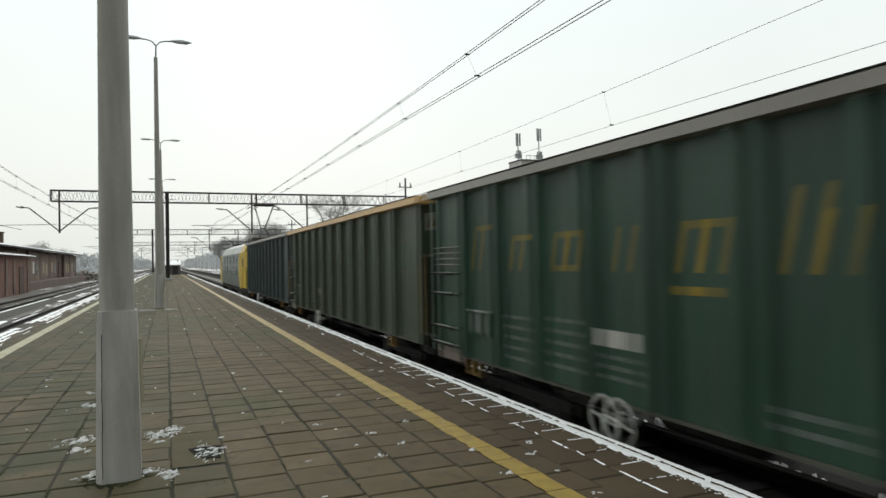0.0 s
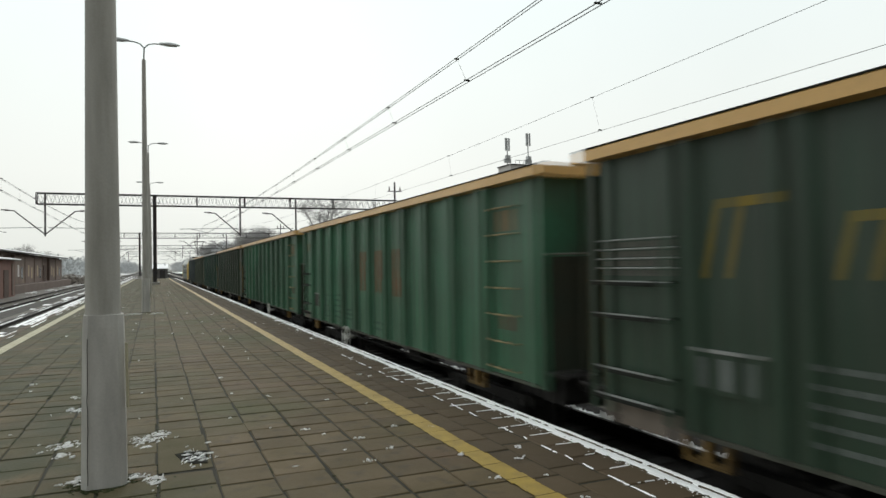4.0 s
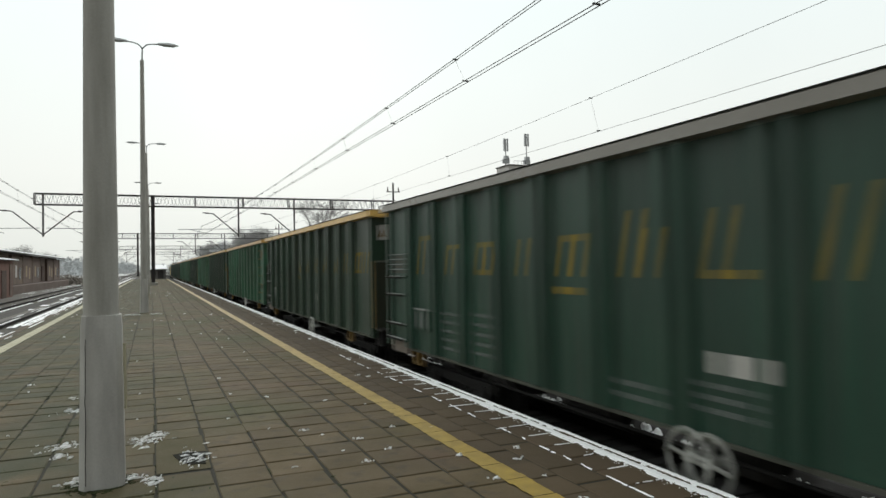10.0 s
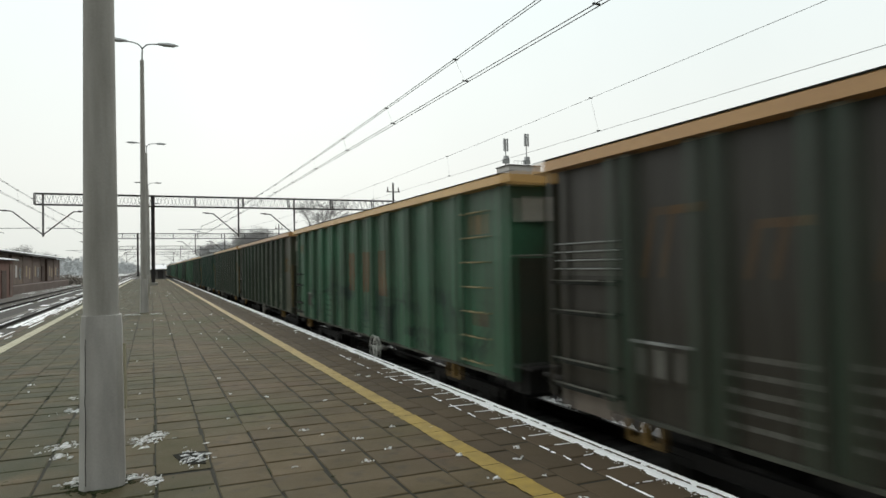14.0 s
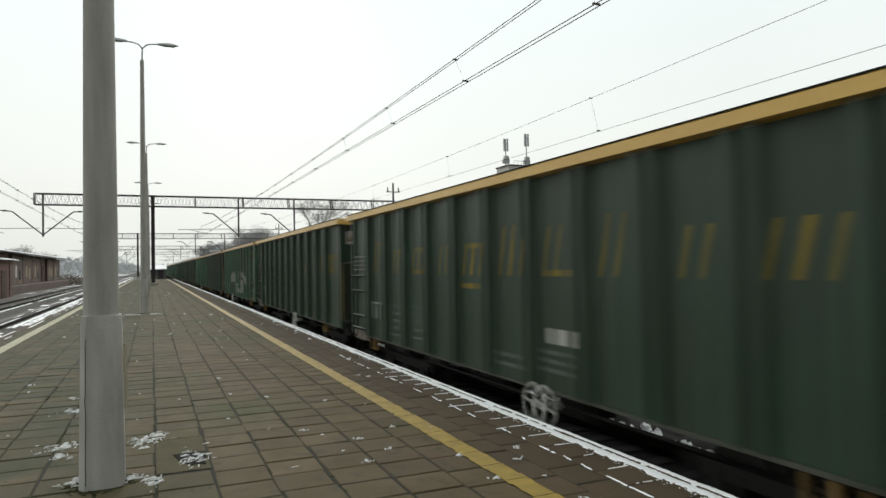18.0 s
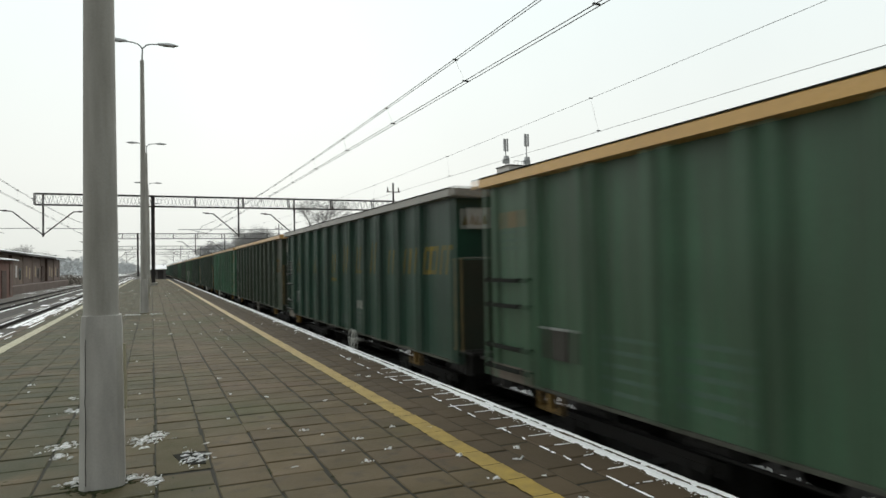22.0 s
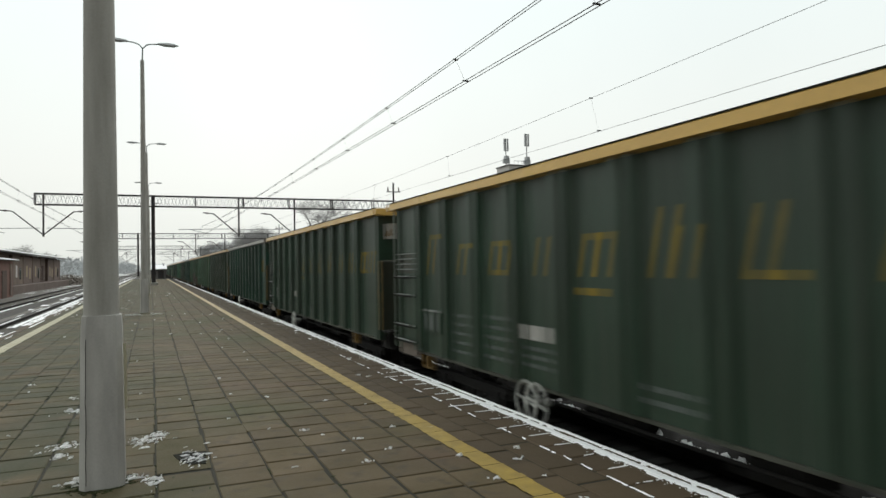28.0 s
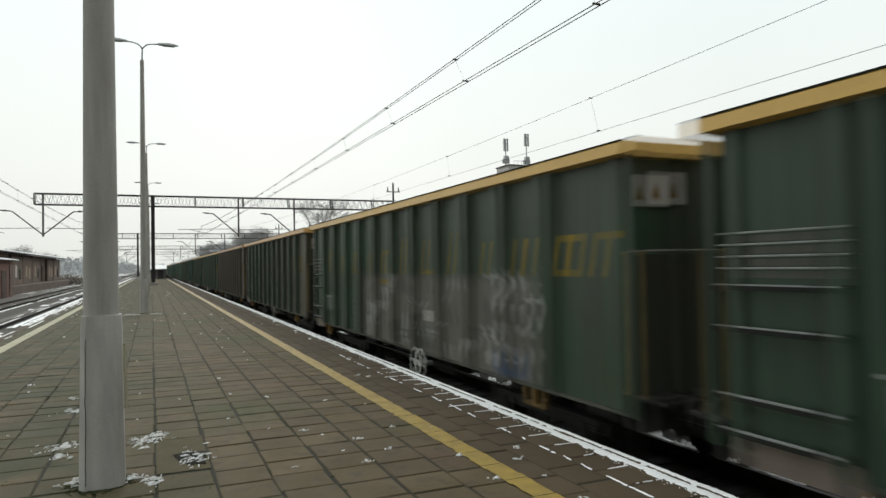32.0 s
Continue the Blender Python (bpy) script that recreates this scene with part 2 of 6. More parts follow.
ROOF = mat("tarred_roof", (0.05, 0.045, 0.042), (0.09, 0.085, 0.08), scale=0.5, fine=15)
DOOR_WOOD = mat("old_door_wood", (0.09, 0.055, 0.04), (0.06, 0.04, 0.03), scale=2, fine=30)
GLASS = mat("dark_window_glass", (0.03, 0.035, 0.04), rough=0.12, bump=0, scale=3, spec=0.6)
BARK = mat("grey_bark", (0.13, 0.12, 0.11), (0.09, 0.082, 0.075), scale=3, fine=30)
# twigs, brushwood and woods are paled: distance haze is put into their colours
TWIG = mat("haze_paled_twigs", (0.42, 0.41, 0.40), (0.32, 0.31, 0.30), scale=0.5, fine=10, bump=0)
SHRUB = mat("haze_paled_brushwood", (0.66, 0.67, 0.68), (0.56, 0.57, 0.58), scale=0.4, fine=6, bump=0)
SCRUB = mat("brown_scrub", (0.24, 0.21, 0.18), (0.17, 0.15, 0.13), scale=0.5, fine=6, bump=0)
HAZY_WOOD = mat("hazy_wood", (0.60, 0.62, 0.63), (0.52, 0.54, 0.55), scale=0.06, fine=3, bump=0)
CONIFER = mat("haze_paled_brush", (0.58, 0.59, 0.595), (0.70, 0.71, 0.72), scale=0.4, fine=6, bump=0)
FACADE = mat("pale_render", (0.60, 0.57, 0.54), (0.50, 0.47, 0.45), scale=0.6, fine=12)
HUT = mat("grey_hut_panel", (0.19, 0.18, 0.17), (0.13, 0.12, 0.11), scale=1, fine=20)
BLACK = mat("underframe_black", (0.014, 0.013, 0.012), (0.026, 0.021, 0.017), scale=4, fine=30, rough=0.85)
GREASE = mat("greased_steel", (0.045, 0.042, 0.04), (0.025, 0.022, 0.02), scale=4, rough=0.5, metal=0.4)
INSIDE = mat("load_bed_rust", (0.06, 0.045, 0.035), (0.035, 0.03, 0.025), scale=2)
STEP_GREY = mat("step_grey_paint", (0.30, 0.31, 0.30), (0.18, 0.17, 0.15), scale=5, fine=40)
WHITE_MARK = mat("white_stencil_paint", (0.1237, 0.1387, 0.1290), (0.0750, 0.0900, 0.0825), scale=6, fine=30)
WHITE_PLATE = mat("white_plate_paint", (0.4500, 0.4365, 0.4050), (0.3060, 0.2880, 0.2610), scale=5, fine=30)
DULL_PLATE = mat("grimy_plate_paint", (0.24, 0.225, 0.19), (0.15, 0.14, 0.115), scale=5, fine=30)
END_PLATE = mat("end_plate_paint", (0.36, 0.35, 0.30), (0.23, 0.22, 0.185), scale=5, fine=40)
HOOK_YELLOW = mat("yellow_bracket_paint", (0.20, 0.12, 0.03), (0.08, 0.05, 0.028), scale=6, fine=30)
WHEEL_DIRTY = mat("handwheel_grimy_paint", (0.15, 0.14, 0.12), (0.08, 0.075, 0.065), scale=6, fine=30)
WHEEL_WHITE = mat("handwheel_worn_white", (0.50, 0.50, 0.46), (0.28, 0.27, 0.24), scale=6, fine=30)
RUNG = mat("ladder_rung_yellow", (0.3024, 0.2376, 0.1224), (0.1800, 0.1440, 0.0864), scale=6, fine=30)
FAINT_MARK = mat("faint_stencil_paint", (0.085, 0.135, 0.105), (0.06, 0.105, 0.08), scale=6, fine=30)
DIRTY_STEP = mat("dirty_beige_panel", (0.16, 0.13, 0.105), (0.10, 0.085, 0.07), scale=4, fine=30)
DULL_MARK = mat("dull_stencil_paint", (0.115, 0.112, 0.095), (0.07, 0.065, 0.055), scale=6, fine=30)
HOLDER = mat("holder_grimy_paint", (0.040, 0.040, 0.033), (0.060, 0.048, 0.038), scale=5, fine=30)
OCHRE_DULL = mat("dull_ochre_paint", (0.19, 0.15, 0.085), (0.12, 0.105, 0.065), scale=5, fine=30)
RUST_DULL = mat("dull_rust_paint", (0.13, 0.085, 0.055), (0.09, 0.07, 0.05), scale=5, fine=30)
END_RAIL = mat("dull_yellow_rail_paint", (0.17, 0.122, 0.045), (0.09, 0.066, 0.038), scale=6, fine=30)
LETTER_Y = mat("yellow_marking_paint", (0.2610, 0.1845, 0.0234), (0.1170, 0.0945, 0.0324), scale=2, fine=30, amount=0.7)
LETTER_FADED = mat("faded_ochre_marking_paint", (0.1800, 0.1188, 0.0270), (0.0855, 0.0630, 0.0288), scale=2, fine=30, amount=0.7)
LETTER_RUST = mat("faded_rust_marking_paint", (0.1215, 0.0675, 0.0288), (0.0765, 0.0540, 0.0306), scale=2, fine=30, amount=0.8)
LETTER_O = mat("orange_marking_paint", (0.1980, 0.0720, 0.0306), (0.0990, 0.0765, 0.0450), scale=2, fine=30, amount=0.7)
LOCO_GREY = mat("loco_grey_paint", (0.27, 0.29, 0.28), (0.19, 0.20, 0.19), scale=1.2, fine=20, rough=0.45)
LOCO_PALE = mat("loco_pale_roof_paint", (0.52, 0.52, 0.49), (0.36, 0.35, 0.32), scale=1.2, fine=20, rough=0.5)
LOCO_YELLOW = mat("loco_yellow_paint", (0.62, 0.42, 0.03), (0.45, 0.30, 0.04), scale=1.2, fine=20, rough=0.45)


# ---- mesh helpers ----
def box(bm, x0, x1, y0, y1, z0, z1):
    v = [bm.verts.new((x, y, z)) for z in (z0, z1) for y in (y0, y1) for x in (x0, x1)]
    for f in ((0, 2, 3, 1), (4, 5, 7, 6), (0, 1, 5, 4), (2, 6, 7, 3), (0, 4, 6, 2), (1, 3, 7, 5)):
        bm.faces.new([v[i] for i in f])
    return v


def slab(bm, x0, x1, y0, y1, z0, z1, b=0.01):
    """A box whose upper edges are worn away by b."""
    lo = [bm.verts.new(p) for p in ((x0, y0, z0), (x1, y0, z0), (x1, y1, z0), (x0, y1, z0))]
    mid = [bm.verts.new(p) for p in ((x0, y0, z1 - b), (x1, y0, z1 - b), (x1, y1, z1 - b), (x0, y1, z1 - b))]
    top = [bm.verts.new(p) for p in ((x0 + b, y0 + b, z1), (x1 - b, y0 + b, z1), (x1 - b, y1 - b, z1), (x0 + b, y1 - b, z1))]
    for a, c in ((lo, mid), (mid, top)):
        for i in range(4):
            j = (i + 1) % 4
            bm.faces.new((a[i], a[j], c[j], c[i]))
    bm.faces.new(top)


def tube(bm, p, q, r, r2=None, n=6, caps=True):
    p, q = Vector(p), Vector(q)
    d = (q - p).normalized()
    a = d.orthogonal().normalized()
    c = d.cross(a)
    r2 = r if r2 is None else r2
    rings = []
    for o, rad in ((p, r), (q, r2)):
        rings.append([bm.verts.new(o + (a * math.cos(2 * math.pi * i / n) + c * math.sin(2 * math.pi * i / n)) * rad) for i in range(n)])
    for i in range(n):
        j = (i + 1) % n
        bm.faces.new((rings[0][i], rings[0][j], rings[1][j], rings[1][i]))
    if caps:
        bm.faces.new(rings[0][::-1])
        bm.faces.new(rings[1])


def prism(bm, profile, axis, a, b):
    """Extrudes a closed outline of pairs along x, y or z from a to b."""
    def at(u, v, w):
        return {"x": (w, u, v), "y": (u, w, v), "z": (u, v, w)}[axis]
    r0 = [bm.verts.new(at(u, v, a)) for u, v in profile]
    r1 = [bm.verts.new(at(u, v, b)) for u, v in profile]
    n = len(profile)
    for i in range(n):
        j = (i + 1) % n
        bm.faces.new((r0[i], r0[j], r1[j], r1[i]))
    bm.faces.new(r0[::-1])
    bm.faces.new(r1)


def ring(bm, centre, radius, r, axis="x", n=20, k=6):
    c = Vector(centre)
    rows = []
    for i in range(n):
        a = 2 * math.pi * i / n
        row = []
        for j in range(k):
            b = 2 * math.pi * j / k
            rad, off = radius + r * math.cos(b), r * math.sin(b)
            u, v = rad * math.cos(a), rad * math.sin(a)
            row.append(bm.verts.new(c + Vector({"x": (off, u, v), "z": (u, v, off)}[axis])))
        rows.append(row)
    for i in range(n):
        for j in range(k):
            bm.faces.new((rows[i][j], rows[(i + 1) % n][j], rows[(i + 1) % n][(j + 1) % k], rows[i][(j + 1) % k]))


def mesh_of(bm, smooth=False):
    bmesh.ops.recalc_face_normals(bm, faces=bm.faces[:])
    me = bpy.data.meshes.new("mesh")
    bm.to_mesh(me)
    bm.free()
    if smooth:
        for f in me.polygons:
            f.use_smooth = True
    return me


def shape(draw, smooth=False):
    bm = bmesh.new()
    draw(bm)
    return mesh_of(bm, smooth)


def part(name, me, material, parent, label=""):
    """Links a mesh as one object under a thing or a part; the material sits on the object, so that alike pieces share a mesh."""
    if isinstance(me, bmesh.types.BMesh):
        me = mesh_of(me)
    ob = new(name, me)
    if not me.materials:
        me.materials.append(material)
    elif me.materials[0] is not material:
        ob.material_slots[0].link = "OBJECT"
        ob.material_slots[0].material = material
    ob.parent = parent
    if label:
        ob["label"] = label
    return ob


def thing(name, m, label, category, group="", kind=""):
    ob = new(name)
    ob.empty_display_size = 0.2
    ob.matrix_basis = m
    return tagged(ob, label, category, group, kind)


def solid(name, draw, material, label, category, kind="", group="", m=None, smooth=False):
    me = shape(draw, smooth)
    me.materials.append(material)
    ob = new(name, me)
    if m is not None:
        ob.matrix_basis = m
    return tagged(ob, label, category, group, kind)


ORIGIN = pose(0, 0, 0)
RAIL_Z = -0.65      # top of the rails under the platform's level
GROUND_Z = -0.95
TILE_W, TILE_X = 0.4458, 0.021
TILE_L, TILE_Y = 0.425, 0.17        # pitch and start of the slabs along the platform
EDGE_R, EDGE_L = 3.89, -3.78
TRACK_1, TRACK_2, TRACK_L, TRACK_LL = 5.47, 11.1, -5.5, -10.0
END_Y = 138.0       # far end of the platform
COPING_Y, COPING_L = 4.465, 0.41     # a stone's middle, and their pitch along the edge


# ---- ground and tracks ----
def draw_ground(bm):
    # one sheet to the horizon, finer near by
    xs = [-1500, -600, -250, -120, -60, -30, -16, -8, 0, 8, 16, 30, 60, 120, 250, 600, 1500]
    ys = [-600, -200, -80, -30, 0, 30, 60, 100, 150, 200, 300, 450, 700, 1200, 2500]
    g = [[bm.verts.new((x, y, GROUND_Z + (0.0 if abs(x) < 15 else noise.noise((x * 0.02, y * 0.02, 0)) * 0.35))) for x in xs] for y in ys]
    for j in range(len(ys) - 1):
        for i in range(len(xs) - 1):
            bm.faces.new((g[j][i], g[j][i + 1], g[j + 1][i + 1], g[j + 1][i]))


solid("ground", draw_ground, GROUND, "frozen brown ground with thin patches of snow", "ground", "structure")


def track(x, name, y0, y1, snow):
    def bed(bm):
        prism(bm, [(x - 2.2, GROUND_Z - 0.05), (x + 2.2, GROUND_Z - 0.05), (x + 1.6, RAIL_Z - 0.17), (x - 1.6, RAIL_Z - 0.17)], "y", y0, y1)
    # tracks right of the platform take the copies with painted shade
    b = solid("ballast_bed", bed, SHADED_BALLAST if x > 0 else BALLAST, "dark ballast bed dusted with snow under the track", "ballast", "structure")
    base = thing(name, ORIGIN, "railway track of steel rails on concrete sleepers", "track", kind="structure")
    sl = shape(lambda bm: slab(bm, -1.25, 1.25, -0.13, 0.13, RAIL_Z - 0.30, RAIL_Z - 0.15, 0.02))
    near = [0.62 * i for i in range(int(y0 / 0.62), int(y1 / 0.62))]
    close = [y for y in near if 5 < y < 60]
    for y in close[:60]:
        part("sleeper", sl, SHADED_SLEEPER if x > 0 else SLEEPER, base).location = (x, y, 0)

    def rest(bm):
        for y in near:
            if y not in close[:60]:
                slab(bm, x - 1.25, x + 1.25, y - 0.13, y + 0.13, RAIL_Z - 0.30, RAIL_Z - 0.15, 0.02)
    tagged(part("sleepers", shape(rest), SHADED_SLEEPER if x > 0 else SLEEPER, base), kind="stuff")
    for s in (-1, 1):
        cx = x + s * 0.7535

        def rail(bm):
            prism(bm, [(cx - 0.07, RAIL_Z - 0.15), (cx + 0.07, RAIL_Z - 0.15), (cx + 0.012, RAIL_Z - 0.12), (cx + 0.012, RAIL_Z - 0.04),
                       (cx + 0.035, RAIL_Z - 0.03), (cx + 0.035, RAIL_Z - 0.003), (cx - 0.035, RAIL_Z - 0.003), (cx - 0.035, RAIL_Z - 0.03),
                       (cx - 0.012, RAIL_Z - 0.04), (cx - 0.012, RAIL_Z - 0.12)], "y", y0, y1)
        r = part("rail", shape(rail), RAIL, base, "rusty rail")
        part("running_surface", shape(lambda bm: box(bm, cx - 0.03, cx + 0.03, y0, y1, RAIL_Z - 0.004, RAIL_Z)), RAIL_TOP, r, "polished running surface")


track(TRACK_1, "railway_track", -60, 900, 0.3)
track(TRACK_2, "railway_track", -60, 900, 0.3)
track(TRACK_L, "railway_track", -20, 700, 0.5)
track(TRACK_LL, "railway_track", -20, 700, 0.5)


def raw(polys_draw):
    """Fast mesh from a function that fills lists of corners and faces."""
    vs, fs = [], []
    polys_draw(vs, fs)
    me = bpy.data.meshes.new("mesh")
    me.from_pydata(vs, [], fs)
    me.update()
    return me


def heap(vs, fs, x, y, z, w, l, h, rng, lean=0.0):
    """A thin ragged scrap of snow, longer one way than the other."""
    n, o = 7, len(vs)
    a0, turn, thin = rng.random() * 6.28, rng.gauss(lean, 0.5), rng.uniform(0.35, 1.0)
    ca, sa = math.cos(turn), math.sin(turn)
    ks = [0.4 + 0.9 * rng.random() for _ in range(n)]
    for f, hh in ((1.0, 0.0), (0.6, h * 0.7)):
        for i in range(n):
            a = a0 + 2 * math.pi * i / n
            u, v = math.cos(a) * w * 1.25 * ks[i] * f, math.sin(a) * l * thin * ks[i] * f
            vs.append((x + u * ca - v * sa, y + u * sa + v * ca, z + hh * (0.6 + 0.6 * rng.random())))
    for i in range(n):
        j = (i + 1) % n
        fs.append((o + i, o + j, o + n + j, o + n + i))
    fs.append(tuple(o + n + i for i in range(n)))


def snow_stuff(name, fill, label):
    me = raw(fill)
    me.materials.append(SNOW)
    return tagged(new(name, me), label, "snow", kind="stuff")


def track_snow(vs, fs):
    """Snow blown onto the ballast along the far side of the near track, and scraps between its rails."""
    rng = random.Random(1)
    for i in range(6500):
        y = 2 + rng.random() ** 1.6 * 90
        if noise.noise((y * 0.9, 4, 0)) < -0.3:
            continue
        k = 1 + y / 60
        heap(vs, fs, TRACK_1 + 0.86 + abs(rng.gauss(0, 0.17)), y, RAIL_Z - 0.172, 0.050 * k, 0.10 * k, rng.uniform(0.02, 0.13), rng)


snow_stuff("track_snow", track_snow, "thin snow blown along the near track")


def snow_bands(bands, seed):
    """Long bands of thin snow along a track, ragged and broken: (x, half width, height, gap) each."""
    def fill(vs, fs):
        rng = random.Random(seed)
        for q, (x, w, z, gap) in enumerate(bands):
            y, last = 15.0, None
            while y < 260:
                k = 1 + y / 50
                t = noise.noise((y * 0.16, seed + q, 0)) + 0.4 * noise.noise((y * 0.5, seed + q, 3))
                if t < gap:
                    last = None
                else:
                    a = w * max(0.1, 0.7 + 0.5 * noise.noise((y * 0.7, q, 15)) + 0.6 * noise.noise((y * 2.3, q, 5)))
                    b = w * max(0.1, 0.7 + 0.5 * noise.noise((y * 0.8, q, 18)) + 0.6 * noise.noise((y * 2.7, q, 8)))
                    o = len(vs)
                    vs.extend([(x - a, y, z), (x, y, z + 0.02), (x + b, y, z)])
                    if last is not None:
                        fs.append((last, last + 1, o + 1, o))
                        fs.append((last + 1, last + 2, o + 2, o + 1))
                    last = o
                y += 0.07 * k
    return fill


BED = RAIL_Z - 0.145
snow_stuff("track_snow", snow_bands(((TRACK_L - 0.40, 0.20, BED, -0.30), (TRACK_L - 0.1, 0.13, BED, -0.15), (TRACK_L + 0.25, 0.16, BED, -0.1), (TRACK_L + 0.5, 0.10, BED, 0.0), (TRACK_L - 1.0, 0.15, BED, -0.25), (TRACK_L - 1.28, 0.10, BED - 0.02, -0.05), (TRACK_L + 1.05, 0.14, BED, -0.1), (TRACK_L - 1.6, 0.12, BED - 0.04, 0.05)), 2), "thin snow lying in bands along the side track")
snow_stuff("track_snow", snow_bands(((TRACK_LL + 1.0, 0.14, BED, -0.3), (TRACK_LL + 0.3, 0.25, BED, 0.0), (TRACK_LL - 1.0, 0.16, BED, -0.2), (TRACK_LL + 2.6, 0.3, GROUND_Z + 0.01, 0.1)), 3), "thin snow lying in bands along the side track")


def field_snow(vs, fs):
    rng = random.Random(8)
    for i in range(420):
        y = 20 + rng.random() ** 1.4 * 300
        x = rng.choice((-7.8, -7.8, -12.3, -14, -17, -22)) + rng.gauss(0, 0.7 + y * 0.006)
        if abs(x - TRACK_LL) < 1.7 or abs(x - TRACK_L) < 1.7 or (-29 < x < -16.2 and 60 < y < 152):
            continue
        k = 1 + y / 90
        heap(vs, fs, x, y, GROUND_Z + 0.0, 0.25 * k, 0.8 * k, 0.05, rng)


snow_stuff("snow_patches", field_snow, "thin snow patches on the ground beside the tracks")



def snow_fields(vs, fs):
    rng = random.Random(18)
    for i in range(230):
        y = 75 + rng.random() * 520
        side = rng.random() < 0.25
        x = 14.5 + rng.random() ** 1.3 * 60 if side else -14 - rng.random() ** 1.3 * 50
        if not side and y < 240:
            continue
        if not side and rng.random() < 0.6:
            continue
        heap(vs, fs, x, y, GROUND_Z + 0.0, 2.5 + 3 * rng.random(), 8 + 14 * rng.random(), 0.2, rng)


snow_stuff("snow_fields", snow_fields, "thin snow cover on the open ground along the line")

# ---- platform ----
solid("platform", lambda bm: box(bm, EDGE_L + 0.06, EDGE_R - 0.06, -14, END_Y, GROUND_Z, -0.009), JOINT, "low island platform with a soil bed under its paving", "platform", "structure")


def make_paving():
    pav = thing("pavement", ORIGIN, "brown-grey square concrete paving slabs with mossy joints", "pavement", kind="structure")
    rng = random.Random(4)
    meshes = []
    for i in range(6):
        t = [rng.uniform(-0.004, 0.004) for _ in range(4)]

        def draw(bm):
            h = TILE_W / 2 - 0.0075 - rng.random() * 0.006
            k = TILE_L / 2 - 0.006 - rng.random() * 0.006
            slab(bm, -h, h, -k, k, -0.05, 0.0, 0.007)
            for v in bm.verts:
                v.co.z += t[0] * v.co.x * 2 + t[1] * v.co.y * 2 if v.co.z > -0.04 else 0
        meshes.append(shape(draw))
    cols = range(-8, 6)
    shift = [0.06, -0.02, 0.05, 0.015, -0.02, -0.07] + [rng.uniform(-0.05, 0.05) for _ in range(14)]
    hole = ((0, 14), (0, 15), (0, 16))
    vs, fs = [], []
    n = 0
    for j in range(-32, 324):
        for i in cols:
            y = (j + 0.5) * TILE_L + TILE_Y + shift[i]
            x0, x1 = TILE_X + i * TILE_W, TILE_X + (i + 1) * TILE_W
            x = (x0 + x1) / 2
            if x1 > EDGE_R - 0.2 or x0 < EDGE_L + 0.2 or (i, j) in hole:
                continue
            z = rng.uniform(-0.004, 0.002)
            if 9 <= j < 33 and -2.4 < x < 3.6 and n < 300:
                ob = part("paving_slab", meshes[rng.randrange(6)], TILE, pav)
                ob.location, ob.rotation_euler = (x + rng.gauss(0, 0.0055), y + rng.gauss(0, 0.006), z), (0, 0, rng.uniform(-0.016, 0.016))
                n += 1
            else:
                h, b, o = TILE_W / 2 - 0.0095, 0.007, len(vs)
                x += rng.gauss(0, 0.008)
                tx, ty, tw = rng.uniform(-0.006, 0.006), rng.uniform(-0.006, 0.006), rng.uniform(-0.014, 0.014)
                for hh, zz in ((h, -0.05), (h, -b), (h - b, 0.0)):
                    for sx, sy in ((-1, -1), (1, -1), (1, 1), (-1, 1)):
                        vs.append((x + sx * hh - tw * sy * hh, y + sy * (hh - (TILE_W - TILE_L) / 2 + 0.003) + tw * sx * hh, z + zz + tx * sx * hh + ty * sy * hh))
                for a in (0, 4):
                    for k in range(4):
                        m = (k + 1) % 4
                        fs.append((o + a + k, o + a + m, o + a + 4 + m, o + a + 4 + k))
                fs.append((o + 8, o + 9, o + 10, o + 11))
    me = bpy.data.meshes.new("mesh")
    me.from_pydata(vs, [], fs)
    tagged(part("paving_slabs", me, TILE_FAR, pav), kind="stuff")
    # two border rows and the coping stones along the right edge, coping along the left
    for x0, x1 in ((2.704, 3.024), (3.036, 3.342)):
        bord = shape(lambda bm: slab(bm, x0, x1, 0.006 - TILE_L / 2, TILE_L / 2 - 0.006, -0.05, 0.0, 0.007))
        for y in range(240):
            ob = part("border_slab", bord, BORDER, pav)
            ob.location, ob.rotation_euler = (rng.gauss(0, 0.002), (y - 26) * TILE_L + (0.25 if x0 < 3 else 0), rng.uniform(-0.005, 0.002)), (0, 0, rng.gauss(0, 0.004))
    cop = shape(lambda bm: slab(bm, 3.354, EDGE_R, 0.005 - COPING_L / 2, COPING_L / 2 - 0.005, -0.16, 0.0, 0.012))
    copl = shape(lambda bm: slab(bm, EDGE_L, EDGE_L + 0.22, -0.49, 0.49, -0.16, 0.0, 0.015))
    for k in range(-36, 300):
        part("coping_stone", cop, COPING, pav).location = (0, COPING_Y + COPING_L * k, rng.uniform(-0.004, 0.003))
    for y in range(-14, int(END_Y)):
        part("coping_stone", copl, COPING, pav).location = (0, y + 0.5, rng.uniform(-0.004, 0.003))


